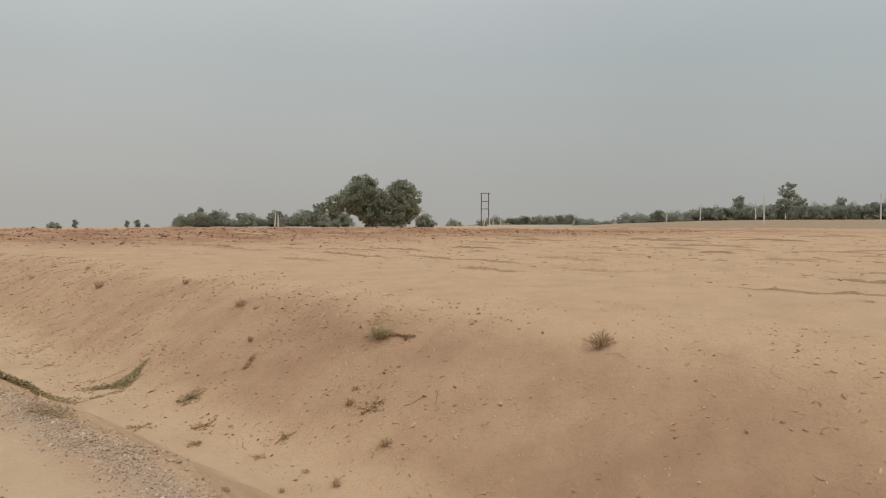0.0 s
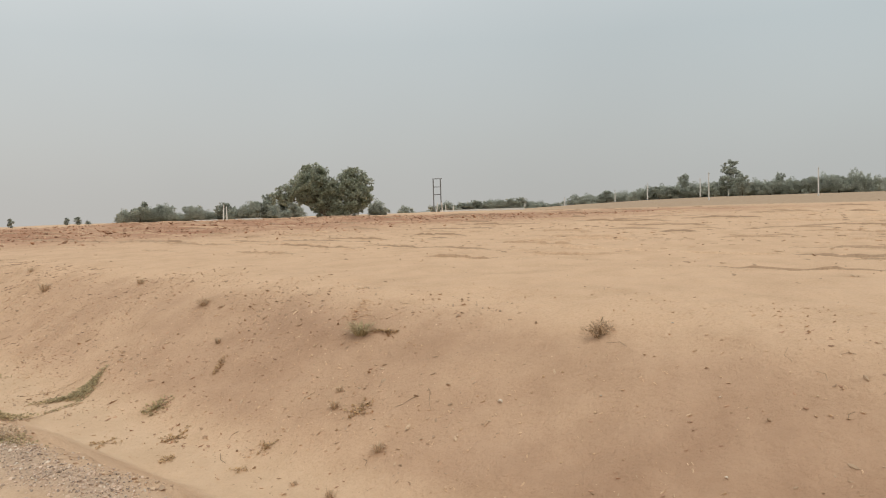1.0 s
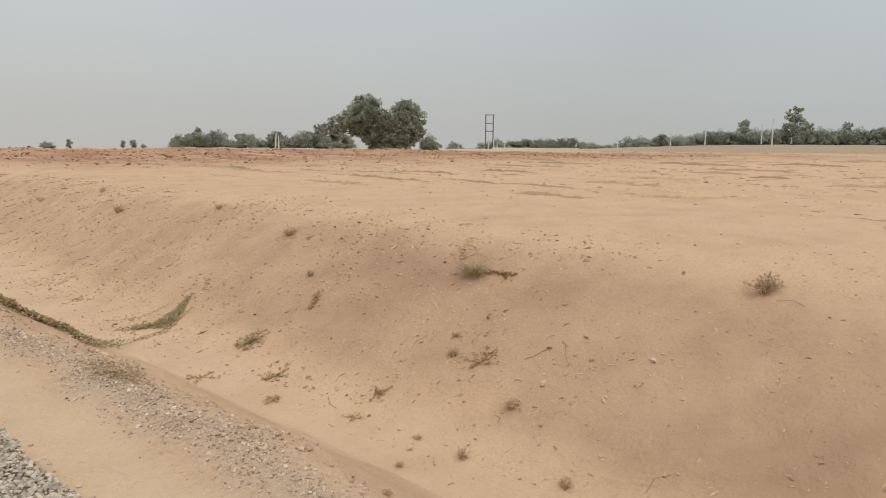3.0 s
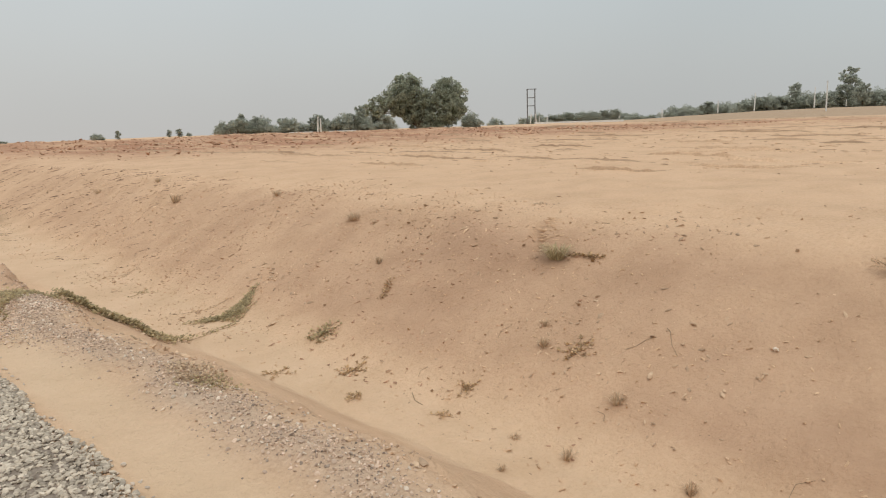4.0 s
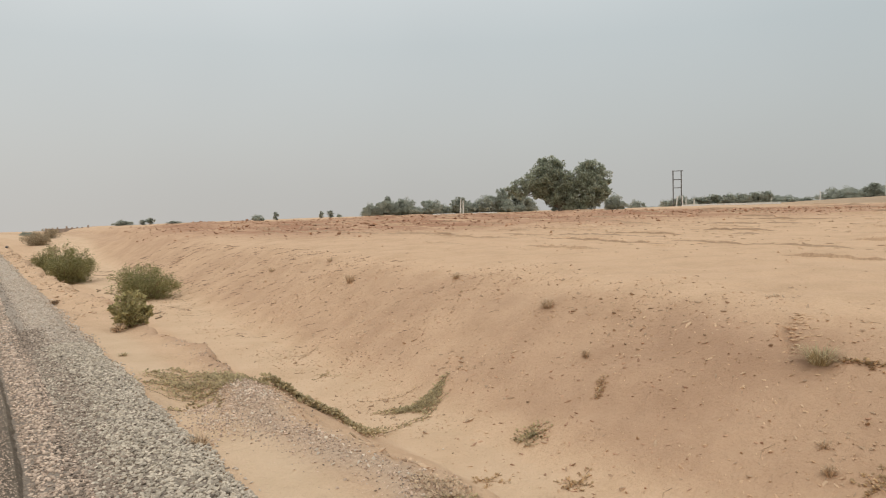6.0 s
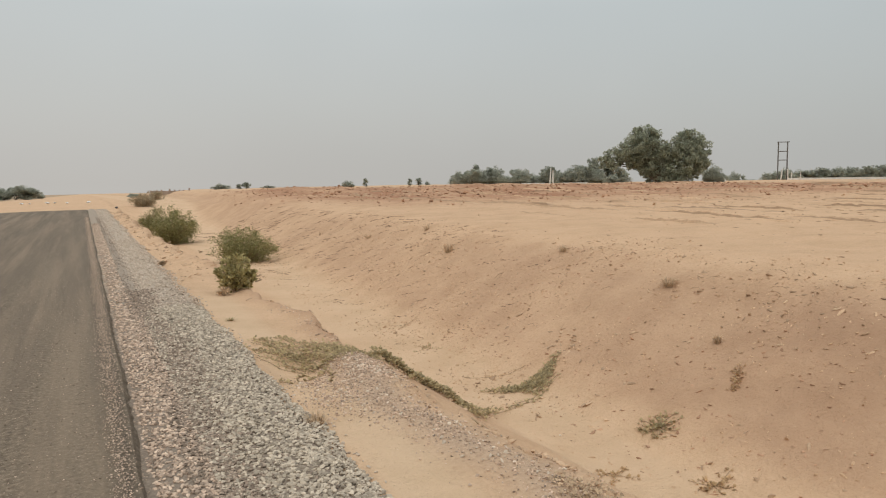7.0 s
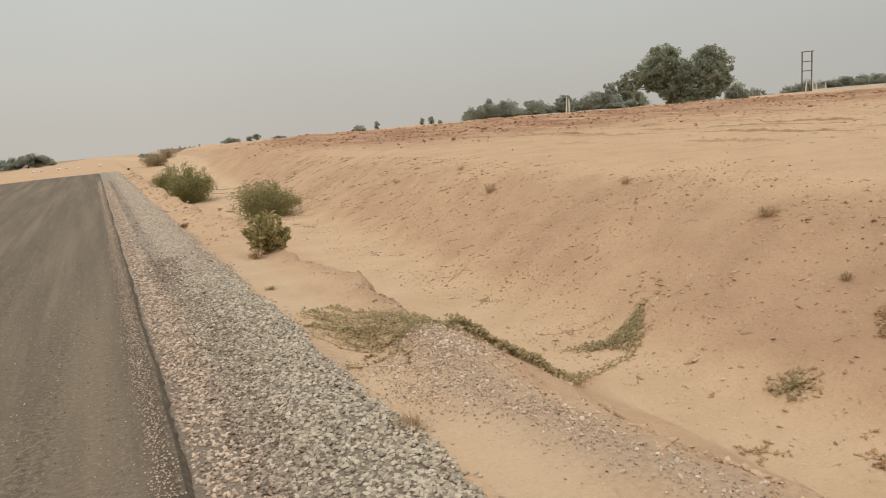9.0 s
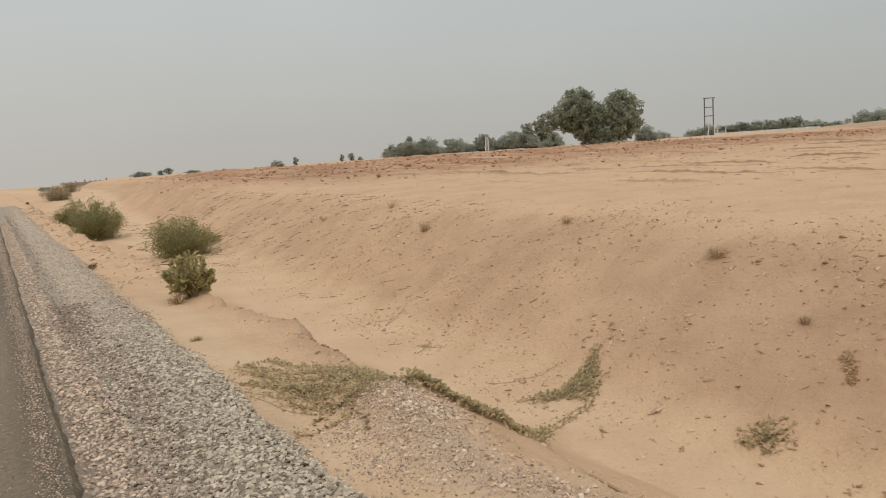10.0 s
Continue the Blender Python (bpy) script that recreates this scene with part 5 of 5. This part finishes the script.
GREYGREEN = simple("wispy_grey_green_grass", ((0.37, 0.295, 0.165), (0.48, 0.39, 0.23)), 9, 0.9, vary=0.3)
for seed, x, y, w, h, n, lab, mat in (
        (1, 7.05, 2.22, 0.66, 0.25, 420, "wispy grey-green grass tuft on the bank", GREYGREEN),
        (3, 5.42, 0.36, 0.30, 0.12, 160, "small dry tuft low on the bank", STRAW), (4, 7.42, 6.75, 0.50, 0.18, 260, "flat dry brown tuft high on the bank", STRAW),
        (5, 8.0, 10.1, 0.42, 0.16, 180, "small dry tuft at the bank's crest", STRAW), (6, 7.5, 13.95, 0.55, 0.30, 260, "wispy dry tuft high on the bank", STRAW),
        (7, 6.62, 5.13, 0.20, 0.14, 170, "little brown ball of dry grass on the bank", STRAW), (8, 5.82, 1.48, 0.22, 0.14, 140, "small dry tuft on the sandy bank", STRAW),
        (9, 6.1, 1.68, 0.20, 0.10, 110, "small dry tuft on the sandy bank", STRAW), (10, 4.72, 0.40, 0.22, 0.14, 110, "small dry tuft on the ditch floor", STRAW),
        (11, 4.8, -0.66, 0.18, 0.14, 120, "small dry tuft on the ditch floor", STRAW), (12, 1.33, 4.3, 0.28, 0.14, 170, "yellowed tuft at the gravel's edge", STRAW),
        (13, 1.52, 8.9, 0.24, 0.08, 120, "thin dry tuft on the sand", GREYGREEN), (14, 4.75, 1.0, 0.16, 0.07, 80, "small dry tuft on the ditch floor", STRAW),
        (15, 4.22, 0.7, 0.14, 0.08, 70, "small dry tuft on the ditch floor", STRAW), (16, 8.5, 3.6, 0.4, 0.06, 120, "flat dry tuft at the edge of the field", STRAW),
        (17, 8.35, 16.9, 0.4, 0.2, 120, "thin dry tuft at the bank's crest", STRAW), (18, 7.6, 19.5, 0.5, 0.2, 120, "thin dry tuft on the bank", STRAW),
        (19, 13.5, 3.5, 0.35, 0.05, 80, "flat dry tuft on the bare field", STRAW), (20, 12.2, -3.2, 0.4, 0.05, 90, "flat dry tuft on the bare field", STRAW)):
    stand(build_tuft(seed, w, h, n, lab, mat), x, y, seed * 1.3)
stand(build_shrub("dry_bush", 12, 0.42, 0.21, 520, 0.040, STRAW, "bushy dry brown plant near the bank's crest", 0.30, 16, 0.15), 7.44, -1.30)
build_creeper(31, [[(7.15, 2.05), (7.16, 1.85), (7.2, 1.62)], [(7.1, 2.1), (7.18, 1.8), (7.12, 1.7)]], 0.05, 130, 0.02, "brown trailing sprig beside the wispy grass", BROWN_VINE)


def build_stick(seed, pts, r=0.0042, label="thin dry stick lying on the sandy bank"):
    v, f = [], []
    limb(v, f, [(x, y, float(ground_z(x, y)) + r) for x, y in pts], [r * (1 - 0.12 * k) for k in range(len(pts))], 5)
    return tagged(from_lists("stick", v, f, TWIG), label, "stick", "sticks on the bank")


build_stick(1, [(5.97, 0.60), (6.02, 0.52), (6.10, 0.46), (6.15, 0.38)])
build_stick(2, [(6.27, 0.33), (6.24, 0.28), (6.12, 0.20), (6.02, 0.09)])
build_stick(3, [(4.85, 2.5), (4.75, 2.35), (4.72, 2.2)])
build_stick(4, [(2.6, 4.1), (2.66, 3.9), (2.75, 3.7), (2.78, 3.55)], 0.012, "dark root lying along the gully's edge")
srnd = random.Random(66)
for k in range(46):
    x, y = srnd.uniform(4.6, 8.2), srnd.uniform(-6, 24)
    a, ln = srnd.uniform(0, 3.14), srnd.uniform(0.05, 0.16)
    build_stick(100 + k, [(x, y), (x + math.cos(a) * ln, y + math.sin(a) * ln), (x + math.cos(a + .5) * ln * 1.8, y + math.sin(a + .5) * ln * 1.8)], 0.003, "short dry twig on the sandy bank")
for k in range(16):
    x, y = srnd.uniform(2.6, 4.2), srnd.uniform(19, 30)
    a, ln = srnd.uniform(0.6, 1.6), srnd.uniform(0.2, 0.5)
    build_stick(200 + k, [(x, y), (x + math.cos(a) * ln, y + math.sin(a) * ln), (x + math.cos(a + .3) * ln * 1.8, y + math.sin(a + .3) * ln * 1.8)], 0.02, "dry branch lying on the sand near the shrubs")
